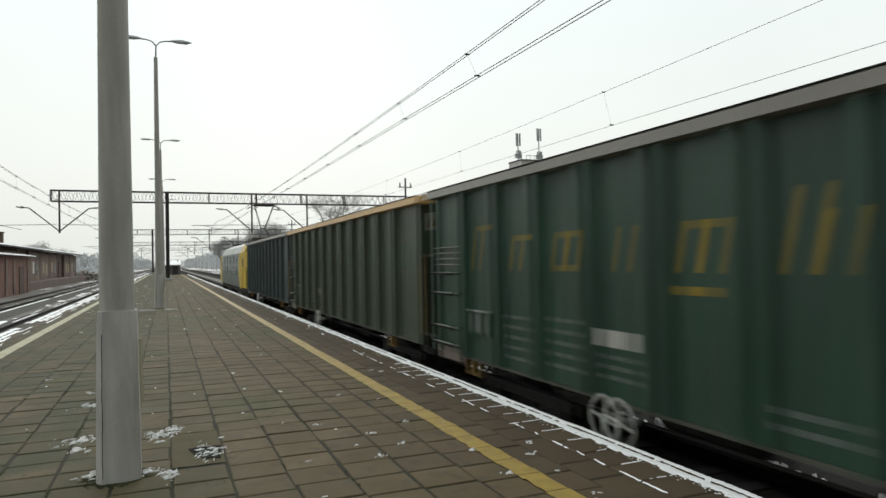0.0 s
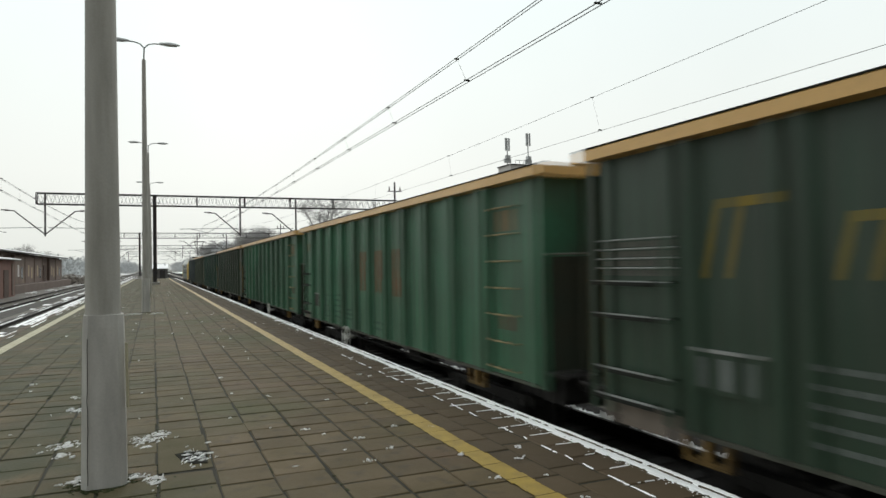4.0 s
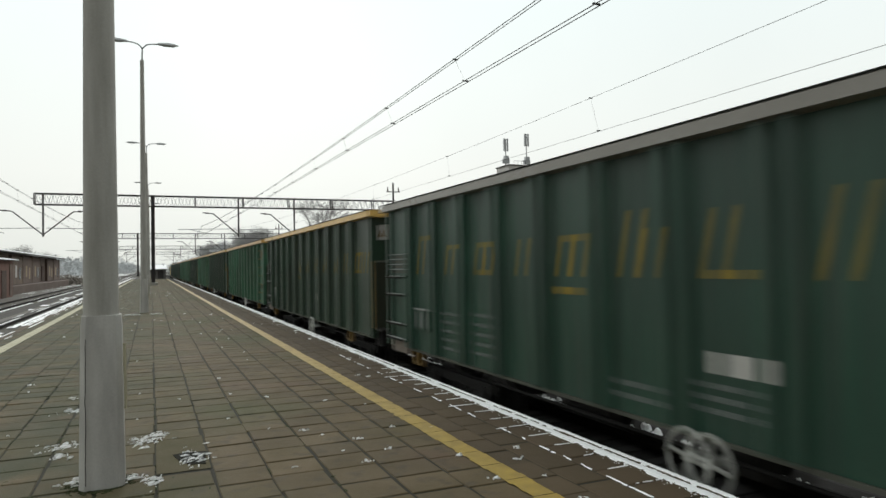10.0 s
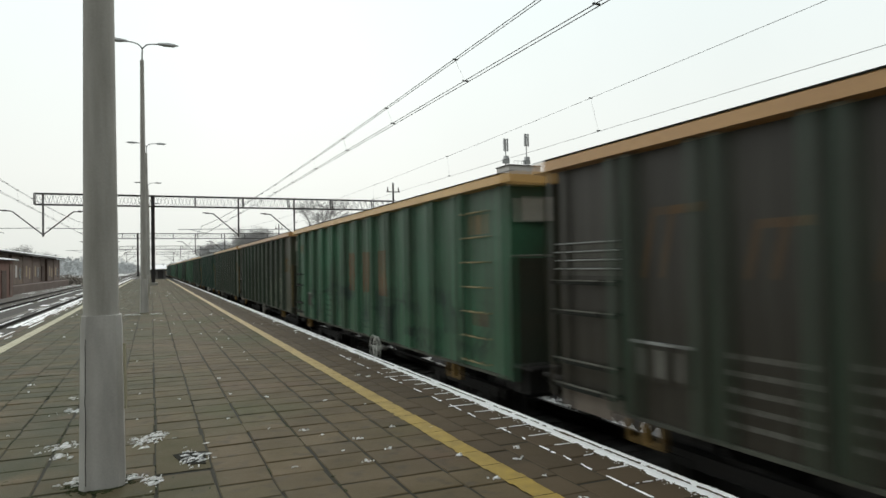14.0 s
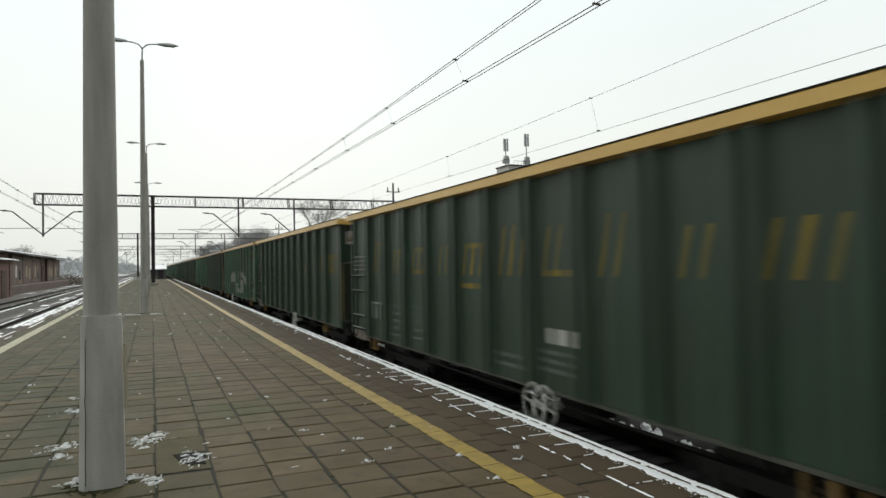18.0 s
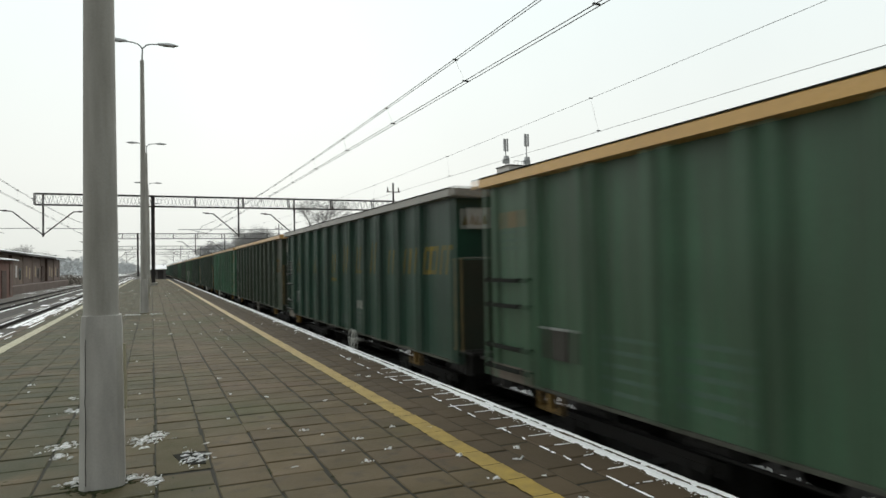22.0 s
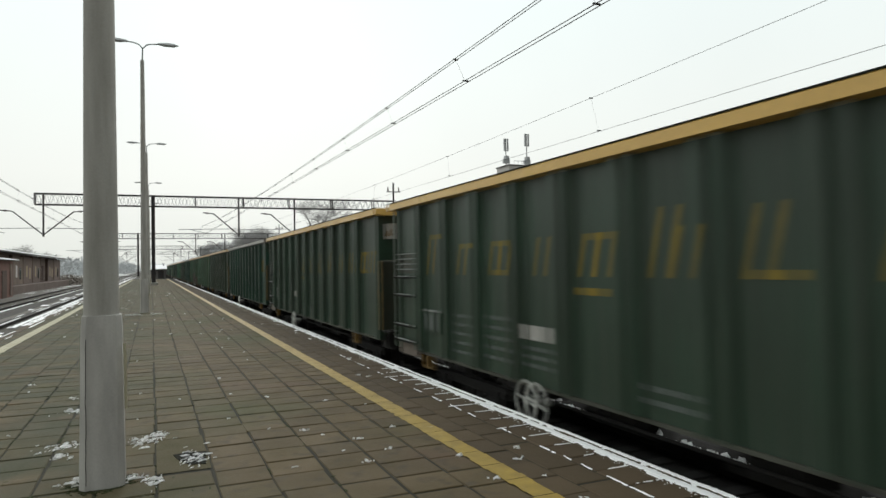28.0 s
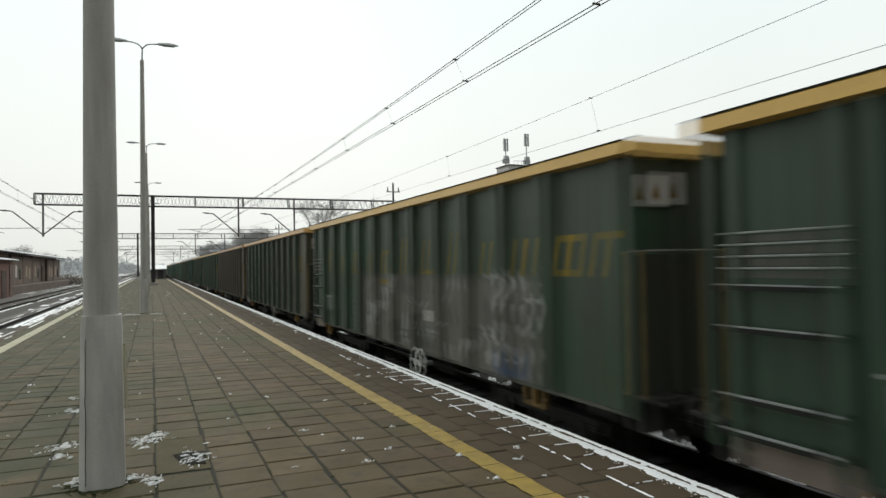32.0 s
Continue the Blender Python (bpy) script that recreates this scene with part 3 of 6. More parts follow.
def line_strip(name, x0, x1, material, label, seed):
    def fill(vs, fs):
        rng = random.Random(seed)
        y, n = TILE_Y - 0.07 + 0.006 - 32 * TILE_L, 0
        while y < END_Y - 0.5:
            ln = TILE_L / 4
            a, b = x0 + rng.gauss(0, 0.006), x1 + rng.gauss(0, 0.006)
            o, e = len(vs), y + ln - (0.012 if n % 4 == 3 else 0)
            n += 1
            vs.extend([(a, y, 0.0065), (b, y, 0.0065), (b + rng.gauss(0, 0.004), e, 0.0065), (a + rng.gauss(0, 0.004), e, 0.0065)])
            fs.append((o, o + 1, o + 2, o + 3))
            y += ln
    me = raw(fill)
    me.materials.append(material)
    tagged(new(name, me), label, "line marking", kind="structure")


# flat patch at slab level, its darkness standing for the hollow's shade
solid("broken_slab_pit", lambda bm: prism(bm, [(0.21, 6.62), (0.30, 6.42), (0.43, 6.39), (0.46, 6.83), (0.26, 6.85), (0.17, 6.82)], "z", -0.012, 0.0026), JOINT_DARK, "flat dark patch for the shaded hollow of a missing slab", "hollow", "structure")


def soil_patch(bm):
    """Uneven mossy soil where three slabs are gone."""
    xs, ys = [0.026 + 0.438 * i / 10 for i in range(11)], [6.245 + 1.265 * j / 28 for j in range(29)]
    g = [[bm.verts.new((x, y, -0.0025 + 0.005 * noise.noise((x * 9, y * 7, 2)))) for x in xs] for y in ys]
    for a, b in zip(g, g[1:]):
        for i in range(10):
            bm.faces.new((a[i], a[i + 1], b[i + 1], b[i]))


solid("soil_patch", soil_patch, OLIVE_SOIL, "olive mossy soil where paving slabs are missing", "soil", "structure", smooth=True)
line_strip("platform_line", 2.565, 2.765, YELLOW_LINE, "worn yellow safety line painted on the paving slabs", 11)
line_strip("platform_line", -3.22, -2.97, PALE_LINE, "faded pale yellow safety line painted on the slabs", 12)


def edge_snow(vs, fs):
    rng = random.Random(21)
    def ribbon(x, w, y0, y1, seed, gap, fine=14.0):
        """A strip of trodden snow with ragged sides and breaks."""
        y, last = y0, None
        while y < y1:
            k = 1 + y / 60
            t = noise.noise((y * 1.7, seed, 0)) + 0.5 * noise.noise((y * 9.0, seed, 3))
            if t < gap:
                last = None
            else:
                a = w * max(0.12, 0.95 + 0.75 * noise.noise((y * fine, seed, 7)) + 0.5 * noise.noise((y * 3.1, seed, 17)))
                c = w * max(0.12, 0.95 + 0.75 * noise.noise((y * fine, seed, 27)) + 0.5 * noise.noise((y * 2.7, seed, 37)))
                cx = x + 0.008 * noise.noise((y * 3.0, seed, 9))
                o = len(vs)
                vs.extend([(cx - a, y, 0.001), (cx - a * 0.6, y, 0.011), (cx + c * 0.6, y, 0.011), (cx + c, y, 0.001)])
                if last is not None:
                    for q in range(3):
                        fs.append((last + q, last + q + 1, o + q + 1, o + q))
                last = o
            y += 0.02 * k

    def dash(x0, y0, x1, y1, w, whole=0.8):
        """A thin scrap of snow caught in a joint."""
        n = max(3, int(math.hypot(x1 - x0, y1 - y0) / (0.03 if whole < 1 else 0.15)))
        ux, uy = x1 - x0, y1 - y0
        ln = math.hypot(ux, uy)
        ux, uy = ux / ln, uy / ln
        last = None
        for i in range(n + 1):
            f = i / n
            ww = w * (0.45 + 0.75 * rng.random()) * (0.35 if i in (0, n) else 1)
            px, py = x0 + (x1 - x0) * f + rng.gauss(0, w * 0.25), y0 + (y1 - y0) * f + rng.gauss(0, w * 0.25)
            o = len(vs)
            vs.extend([(px - uy * ww, py + ux * ww, 0.001), (px, py, 0.008), (px + uy * ww, py - ux * ww, 0.001)])
            if last is not None and rng.random() < whole:
                fs.append((last, last + 1, o + 1, o))
                fs.append((last + 1, last + 2, o + 2, o + 1))
            last = o
    ribbon(3.857, 0.025, -14.0, END_Y - 1, 1, -0.85, 30.0)
    ribbon(3.752, 0.046, -14.0, END_Y - 1, 2, -0.95, 30.0)
    ribbon(3.812, 0.013, -14.0, 60, 6, 0.12, 22.0)
    ribbon(3.690, 0.014, -14.0, 60, 3, 0.05, 40.0)
    ribbon(3.61, 0.035, 14, END_Y - 1, 31, 0.3, 8.0)
    ribbon(3.48, 0.025, 16, END_Y - 1, 32, 0.42, 8.0)
    # scraps in the joint behind the coping, and across it
    for y0, y1 in ((3.30, 3.62), (3.95, 4.52), (4.70, 4.88), (5.00, 5.15), (5.26, 5.53), (5.79, 5.89), (6.08, 6.33), (6.89, 7.15), (7.28, 7.66)):
        dash(3.350, y0, 3.364 + rng.gauss(0, 0.006), y1, rng.uniform(0.010, 0.016), 0.95)
    y = 7.9
    while y < 13:
        ln = rng.uniform(0.08, 0.40)
        dash(3.36 + rng.gauss(0, 0.008), y, 3.36 + rng.gauss(0, 0.008), y + ln, rng.uniform(0.009, 0.019))
        y += ln + rng.uniform(0.05, 0.30) * (1 + y / 12)
    for k in range(17):
        y = COPING_Y + COPING_L * (k - 0.5)
        a, b = rng.choice(((3.30, 3.70), (3.45, 3.71), (3.49, 3.66), (3.44, 3.70), (3.52, 3.65)))
        dash(a, y + rng.gauss(0, 0.008), b, y + rng.gauss(0, 0.008), rng.uniform(0.007, 0.014), 0.92)
    for i in range(420):
        y = 3 + rng.random() ** 1.5 * 22
        s = rng.uniform(0.003, 0.009) * (1 + y / 30)
        heap(vs, fs, 3.70 + rng.gauss(0, 0.03) - abs(rng.gauss(0, 0.04)), y, 0.0, s, s * 1.3, 0.005, rng)
    # crumbs on the slabs
    for i in range(130):
        y = 4 + rng.random() ** 1.6 * 60
        x = rng.uniform(-2.8, 3.4)
        s = rng.uniform(0.005, 0.013) * (1 + y / 60)
        for k in range(rng.choice((1, 1, 2, 3))):
            heap(vs, fs, x + rng.gauss(0, s * 1.6), y + rng.gauss(0, s * 1.2), 0.0, s * 1.8, s * 0.8, 0.010, rng)
    for x, y in ((3.13, 5.60), (2.97, 5.26), (2.53, 4.87), (2.36, 6.9), (0.95, 11.2), (2.55, 5.6), (1.75, 5.8), (1.45, 7.2), (2.05, 6.1), (-1.0, 10.5), (3.0, 10.4), (3.1, 10.2), (-1.7, 12.0), (1.9, 6.6)):
        for k in range(9):
            heap(vs, fs, x + rng.gauss(0, 0.022), y + rng.gauss(0, 0.018), 0.0, rng.uniform(0.006, 0.017), rng.uniform(0.005, 0.012), 0.016, rng)
    # left edge
    for x, w in ((-3.70, 0.045), (-3.52, 0.03)):
        y = 9.0
        while y < END_Y - 2:
            ln = rng.uniform(0.6, 3.0) * (1 + y / 50)
            dash(x + rng.gauss(0, 0.015), y, x + rng.gauss(0, 0.015), min(END_Y - 1, y + ln), w * rng.uniform(0.5, 1.2), 1.0)
            y += ln + rng.uniform(0.3, 2.0) * (1 + y / 50)
    # snow caught round the pole's foot, in the broken slab, and on the way to the next lamp
    for x, y, sx, sy, n in ((-0.80, 7.65, 0.11, 0.09, 34), (-0.80, 7.25, 0.05, 0.07, 12), (-0.05, 7.55, 0.09, 0.10, 36), (0.05, 7.70, 0.04, 0.06, 16), (0.36, 6.62, 0.06, 0.11, 52), (-0.02, 6.04, 0.04, 0.10, 18),
                            (-0.17, 6.25, 0.04, 0.07, 16), (-0.62, 6.30, 0.06, 0.05, 12), (-0.68, 28.8, 0.18, 0.22, 44), (0.10, 28.9, 0.12, 0.15, 18), (-0.85, 9.5, 0.12, 0.08, 10)):
        for k in range(int(n * 2.1)):
            q = rng.random() ** 1.5
            heap(vs, fs, x + rng.gauss(0, sx), y + rng.gauss(0, sy), 0.0 if (x, y) != (0.36, 6.62) else -0.004, 0.007 + 0.036 * q, 0.003 + 0.006 * q, 0.006 + 0.018 * q, rng, 0.75)


def moss(vs, fs):
    """Low cushions of moss along the joints round the lamp post."""
    rng = random.Random(61)
    for i in range(620):
        along = rng.random() < 0.75
        c = rng.choice((-4, -3, -3, -2, -2, -1, 0, 1, 2, 3))
        x = TILE_X + c * TILE_W + rng.gauss(0, 0.008) if along else rng.uniform(-1.6, 0.6)
        y = 4.6 + rng.random() ** 1.4 * 7 if along else TILE_Y + rng.randrange(11, 18) * TILE_L + rng.gauss(0, 0.02)
        if noise.noise((x * 2.0, y * 0.9, 5)) < (0.0 if c < 1 else 0.2):
            continue
        s = rng.uniform(0.006, 0.020)
        heap(vs, fs, x, y, -0.006, s * 0.8, s * 3.2, 0.008, rng)
    for i in range(260):
        a = rng.random() * 6.283
        heap(vs, fs, -0.375 + math.cos(a) * rng.gauss(0.21, 0.04), 6.18 + math.sin(a) * rng.gauss(0.21, 0.04), -0.002, rng.uniform(0.008, 0.02), rng.uniform(0.008, 0.02), 0.010, rng)


me = raw(moss)
me.materials.append(MOSS)
tagged(new("moss", me), "dark green moss in the paving joints near the post", "moss", kind="stuff")
snow_stuff("platform_snow", edge_snow, "snow remains along the platform edge and in joints")


# ---- lamp posts ----
def lamp_post(y, x=-0.375):
    post = thing("lamp_post", pose(x, y, 0), "tapered grey concrete lamp post with twin street lights", "lamp post", "platform lamps")

    def sleeve(bm):
        b = 0.045
        oct8 = [(-0.165 + b, -0.165), (0.165 - b, -0.165), (0.165, -0.165 + b), (0.165, 0.165 - b), (0.165 - b, 0.165), (-0.165 + b, 0.165), (-0.165, 0.165 - b), (-0.165, -0.165 + b)]
        r0 = [bm.verts.new((u, v, 0.0)) for u, v in oct8]
        r1 = [bm.verts.new((u * 0.90, v * 0.90, 1.27)) for u, v in oct8]
        r2 = [bm.verts.new((u * 0.86, v * 0.86, 1.37)) for u, v in oct8]
        for a, c in ((r0, r1), (r1, r2)):
            for i in range(8):
                bm.faces.new((a[i], a[(i + 1) % 8], c[(i + 1) % 8], c[i]))
        bm.faces.new(r2)
        bm.faces.new(r0[::-1])
    part("base", shape(sleeve), SLEEVE, post, "paler square base sleeve")

    def shaft(bm):
        tube(bm, (-0.006, 0, 1.33), (-0.02, 0, 10.35), 0.133, 0.074, n=24, caps=False)
    part("shaft", shape(shaft, True), CONCRETE, post)
    crack = [(-0.112 + 0.010 * noise.noise((i * 0.7, 3, 0)), 0.04 + 0.082 * i) for i in range(15)]
    part("seam", shape(lambda bm: [tube(bm, (a, -0.1645 + 0.0135 * c / 1.27, c), (b, -0.1645 + 0.0135 * d / 1.27, d), 0.0032, n=4) for (a, c), (b, d) in zip(crack, crack[1:])]), BLACK, post, "dark crack in the concrete")
    part("earth_strap", shape(lambda bm: tube(bm, (0.176, -0.135, 0.62), (0.168, -0.135, 1.14), 0.012)), PALE_LINE, post, "pale conduit")
    part("mast_top", shape(lambda bm: tube(bm, (-0.02, 0, 10.3), (0, 0, 10.87), 0.03, 0.026, n=10)), GALV, post)
    for s in (-1, 1):
        arm = [(0, 0, 10.83), (s * 0.15, 0, 11.00), (s * 0.36, 0, 11.06), (s * 0.61, 0, 11.07)]

        def draw_arm(bm):
            for a, b in zip(arm, arm[1:]):
                tube(bm, a, b, 0.025, n=8)
        part("arm", shape(draw_arm), GALV, post)

        def head(bm):
            rows = []
            for u, w, h0, h1 in ((0.56, 0.045, -0.02, 0.03), (0.68, 0.09, -0.045, 0.05), (0.98, 0.115, -0.045, 0.075), (1.23, 0.105, -0.035, 0.05), (1.38, 0.045, -0.01, 0.02)):
                rows.append([bm.verts.new((s * u, v * w, 11.085 + z)) for v, z in ((-1, h0 * 0.3), (-0.6, h1), (0.6, h1), (1, h0 * 0.3), (0.6, h0), (-0.6, h0))])
            for a, c in zip(rows, rows[1:]):
                for i in range(6):
                    bm.faces.new((a[i], a[(i + 1) % 6], c[(i + 1) % 6], c[i]))
            bm.faces.new(rows[0])
            bm.faces.new(rows[-1][::-1])
        h = part("lamp_head", shape(head), LAMP_GREY, post)
        part("lens", shape(lambda bm: box(bm, min(s * 0.78, s * 1.23), max(s * 0.78, s * 1.23), -0.065, 0.065, 11.022, 11.044)), LENS, h, "pale glass lens")
    return post


first = lamp_post(6.18)
for y in (30.1, 54.1, 78.7, 102.9):
    copy_thing(first, pose(-0.28, y, 0))


# ---- catenary ----
def gantry(y, x0, x1, column, drops, right_mast, full=True):
    g = thing("catenary_gantry", pose(0, y, 0), "dark steel lattice gantry spanning the tracks, carrying catenary", "gantry", "catenary gantries")
    top, bot, w = 10.25, 9.05, 0.45
    for z in (top, bot):
        for dy in (-w, w):
            part("chord", shape(lambda bm: box(bm, x0, x1, dy - 0.05, dy + 0.05, z - 0.055, z + 0.055)), STEEL, g)
    bay = 0.78
    n = int((x1 - x0) / bay)
    seg = [shape(lambda bm: (tube(bm, (0, dy, a), (bay / 2, dy, b), 0.022, n=4), tube(bm, (bay / 2, dy, b), (bay, dy, a), 0.022, n=4))) for dy, a, b in ((-w, bot, top), (w, top, bot))]
    for i in range(n):
        for s in seg:
            part("lattice_brace", s, GALV, g).location = (x0 + i * bay, 0, 0)
    for i in range(0, n, 7):
        for dy in (-w, w):
            part("frame_post", shape(lambda bm: box(bm, x0 + i * bay - 0.05, x0 + i * bay + 0.05, dy - 0.045, dy + 0.045, bot, top)), STEEL, g)
    col = part("column", shape(lambda bm: (box(bm, column - 0.2, column - 0.14, -0.22, 0.22, -0.05, top + 0.1), box(bm, column + 0.14, column + 0.2, -0.22, 0.22, -0.05, top + 0.1),
                                           box(bm, column - 0.141, column + 0.141, -0.02, 0.02, -0.05, top + 0.1))), STEEL, g)
    part("footing", shape(lambda bm: slab(bm, column - 0.45, column + 0.45, -0.5, 0.5, -0.1, 0.28, 0.04)), CONCRETE, g)
    part("column", shape(lambda bm: (tube(bm, (right_mast, 0, GROUND_Z), (right_mast, 0, 12.7), 0.16, 0.12, n=8))), STEEL, g)
    for dx in (-0.75, 0.0, 0.75):
        z = 11.55 if dx else 12.7
        if dx:
            part("insulator", shape(lambda bm: tube(bm, (right_mast + dx, 0, z), (right_mast + dx, 0, z + 0.55), 0.10, 0.07, n=8)), INSULATOR, g)
    part("crossarm", shape(lambda bm: box(bm, right_mast - 0.95, right_mast + 0.95, -0.06, 0.06, 11.45, 11.56)), STEEL, g)
    for x, sides in drops:
        d = part("drop_post", shape(lambda bm: tube(bm, (x, 0, top), (x, 0, 5.55), 0.10, n=8)), STEEL, g)
        for s in sides:
            part("bracket_arm", shape(lambda bm: (tube(bm, (x, 0, 5.75), (x + s * 2.9, 0, 8.3), 0.07, n=6), tube(bm, (x + s * 2.9, 0, 8.3), (x + s * 4.1, 0, 8.4), 0.06, n=6))), STEEL, d)
            part("steady_arm", shape(lambda bm: (tube(bm, (x + s * 0.3, 0, 6.5), (x + s * 6.8, 0, 6.4), 0.035, n=5), tube(bm, (x + s * 5.6, 0, 6.4), (x + s * 3.6, 0, 5.95), 0.03, n=5))), GALV, d)
            part("insulator", shape(lambda bm: [tube(bm, (x + s * (3.4 + 0.09 * k), 0, 8.35), (x + s * (3.44 + 0.09 * k), 0, 8.35), 0.12, n=8) for k in range(4)]), INSULATOR, d)
    return g


gantry(84.5, -11.6, 29.7, 0.18, ((-10.8, (-1, 1)), (9.7, (-1,)), (16.4, (-1,))), 29.5)
gantry(172.0, -11.6, 29.7, -2.9, ((-10.8, (-1, 1)), (9.7, (-1,)), (16.4, (-1,))), 29.5)
gantry(262.0, -11.6, 29.7, -1.6, ((-10.8, (-1, 1)), (9.7, (-1,)), (16.4, (-1,))), 29.5)
gantry(350.0, -11.6, 29.7, -1.6, ((-10.8, (-1, 1)), (9.7, (-1,)), (16.4, (-1,))), 29.5)


def catenary(x, low, high, rise, start, lean, zero, twin, name):
    """A contact wire that runs askew within its stagger, a messenger that sags between supports, and droppers."""
    c = thing("catenary_wire", ORIGIN, name, "overhead wire", "overhead wires")
    sup = [start, 84.5, 172.0, 262.0, 350.0]

    def sag(y):
        for a, b in zip(sup, sup[1:]):
            if a <= y <= b:
                return high + rise * (2 * (y - a) / (b - a) - 1) ** 2
        return high + rise

    def cx(y):
        return x + lean * (zero - y) if y < 84.5 else x + lean * (zero - 84.5) * (1 if int((y - 84.5) / 88) % 2 else -1) * (2 * ((y - 84.5) % 88) / 88 - 1)
    ys = [-30 + 3.0 * i for i in range(126)]

    thick = 0.0088 if twin else 0.0056

    def line(pts):
        def draw(bm):
            last = None
            for p in pts:
                row = [bm.verts.new((p[0] + thick * math.cos(k * math.pi / 2), p[1], p[2] + thick * math.sin(k * math.pi / 2))) for k in range(4)]
                if last:
                    for k in range(4):
                        bm.faces.new((last[k], last[(k + 1) % 4], row[(k + 1) % 4], row[k]))
                last = row
        return shape(draw)
    for dx in ((-0.05, 0.05) if twin else (0,)):
        part("contact_wire", line([(cx(y) + dx, y, low) for y in ys]), WIRE, c)
        part("messenger_wire", line([(x + dx * 0.7, y, sag(y)) for y in ys]), WIRE, c)
    y, gap = (3.55, 4.25) if twin else (5.45, 9.75)
    for k in range(22 if twin else 9):
        d = part("dropper", shape(lambda bm: tube(bm, (cx(y), y, low), (x, y, sag(y)), 0.002, n=4)), WIRE, c)
        part("clamp", shape(lambda bm: tube(bm, (cx(y) - 0.06, y, low + 0.02), (cx(y) + 0.06, y, low + 0.02), 0.018, n=5)), WIRE, d)
        part("clamp", shape(lambda bm: tube(bm, (x - 0.05, y, sag(y)), (x + 0.05, y, sag(y)), 0.018, n=5)), WIRE, d)
        y += gap


catenary(5.55, 5.36, 5.74, 1.1, -36.0, 0.0107, 32, True, "twin copper contact wires with messenger above the near track")
catenary(11.06, 5.31, 6.09, 0.75, -14.5, 0.016, 30, False, "thin contact wire with messenger above the far track")
catenary(-5.85, 5.15, 5.66, 1.1, -10.0, 0.0, 30, True, "thin contact wires above the side track")


# ---- buildings ----
def warehouse():
    w = thing("goods_shed", pose(-16.5, 0, GROUND_Z), "long old brick goods shed with dark low roof", "shed")
    y0, y1, h = 70.0, 150.0, 5.3
    part("wall", shape(lambda bm: box(bm, -10, -0.35, y0, y1, 0, h - 0.1)), BRICK, w)
    y = y0
    pier = shape(lambda bm: box(bm, -0.34, 0.05, -0.4, 0.4, 0.0, h - 0.35))
    panel = shape(lambda bm: box(bm, -0.34, -0.02, -3.6, 3.6, 1.1, h - 0.5))
    door = shape(lambda bm: box(bm, -0.34, -0.18, -1.25, 1.25, 1.1, 3.7))
    plank = shape(lambda bm: box(bm, -0.182, -0.14, -0.115, 0.115, 1.12, 3.68))
    win = shape(lambda bm: box(bm, -0.34, -0.24, -0.6, 0.6, 2.0, 3.6))
    i = 0
    while y <= y1:
        part("pier", pier, BRICK, w).location = (0, y, 0)
        if y < y1:
            c = y + 4.0
            if i % 4 == 3:
                d = part("door", door, DOOR_WOOD, w, "dark plank door")
                d.location = (0, c, 0)
                for k in range(10):
                    part("plank", plank, DOOR_WOOD, d).location = (0, -1.125 + 0.25 * k, 0)
            else:
                o = part("wall_panel", panel, BRICK_PALE if i % 3 == 1 else BRICK, w, "faded brick bay")
                o.location = (0, c, 0)
                q = part("window", win, FACADE if i == 4 else OCHRE_BOARD, w, "boarded pale window" if i == 4 else "ochre boarded opening")
                q.location = (0.235, c - 1.2, 0)
                q = part("window", win, OCHRE_BOARD if i % 3 == 2 else GLASS, w, "ochre boarded opening" if i % 3 == 2 else "dark small window")
                q.location = (0.235, c + 1.5, -0.3)
        y += 8.0
        i += 1
    part("loading_dock", shape(lambda bm: slab(bm, -0.3, 1.6, y0, y1, 0, 1.08, 0.05)), BRICK, w, "low brick loading dock")
    part("roof", shape(lambda bm: prism(bm, [(1.1, h - 0.25), (1.1, h - 0.05), (-5.2, h + 1.1), (-11.2, h - 0.05), (-11.2, h - 0.25), (-5.2, h + 0.85)], "y", y0 - 0.8, y1 + 2.0)), ROOF, w, "dark tarred roof")
    part("roof_snow", shape(lambda bm: prism(bm, [(1.12, h - 0.10), (1.12, h - 0.03), (-0.9, h + 0.37), (-0.9, h + 0.33)], "y", y0 - 0.8, y1 + 2.0)), SNOW, w, "thin snow along the eaves")
    part("annexe_snow", shape(lambda bm: prism(bm, [(3.12, 3.98), (3.12, 4.075), (2.2, 4.225), (2.2, 4.19)], "y", 69, 86.6)), SNOW, w, "snow along the annexe eaves")
    part("chimney", shape(lambda bm: (box(bm, -3.4, -2.8, 101, 101.6, h, h + 2.0), box(bm, -3.5, -2.7, 100.9, 101.7, h + 2.0, h + 2.15))), BRICK, w)
    # lower annexe in front
    part("annexe", shape(lambda bm: box(bm, -0.3, 2.6, 70, 86, 0, 4.0)), BRICK_RED, w, "lower red brick annexe")
    part("annexe_roof", shape(lambda bm: prism(bm, [(3.1, 3.9), (3.1, 4.05), (-0.3, 4.6), (-0.3, 4.45)], "y", 69, 86.6)), ROOF, w, "snow-dusted lean-to roof")
    for y in (73.5, 77.0, 84.2):
        part("annexe_pilaster", shape(lambda bm: box(bm, 2.6, 2.68, y, y + 0.9, 0.2, 3.6)), BRICK_PALE, w, "pale brick pilaster")
    part("annexe_door", shape(lambda bm: box(bm, 2.6, 2.66, 80, 82.4, 0, 2.9)), DOOR_WOOD, w)


warehouse()


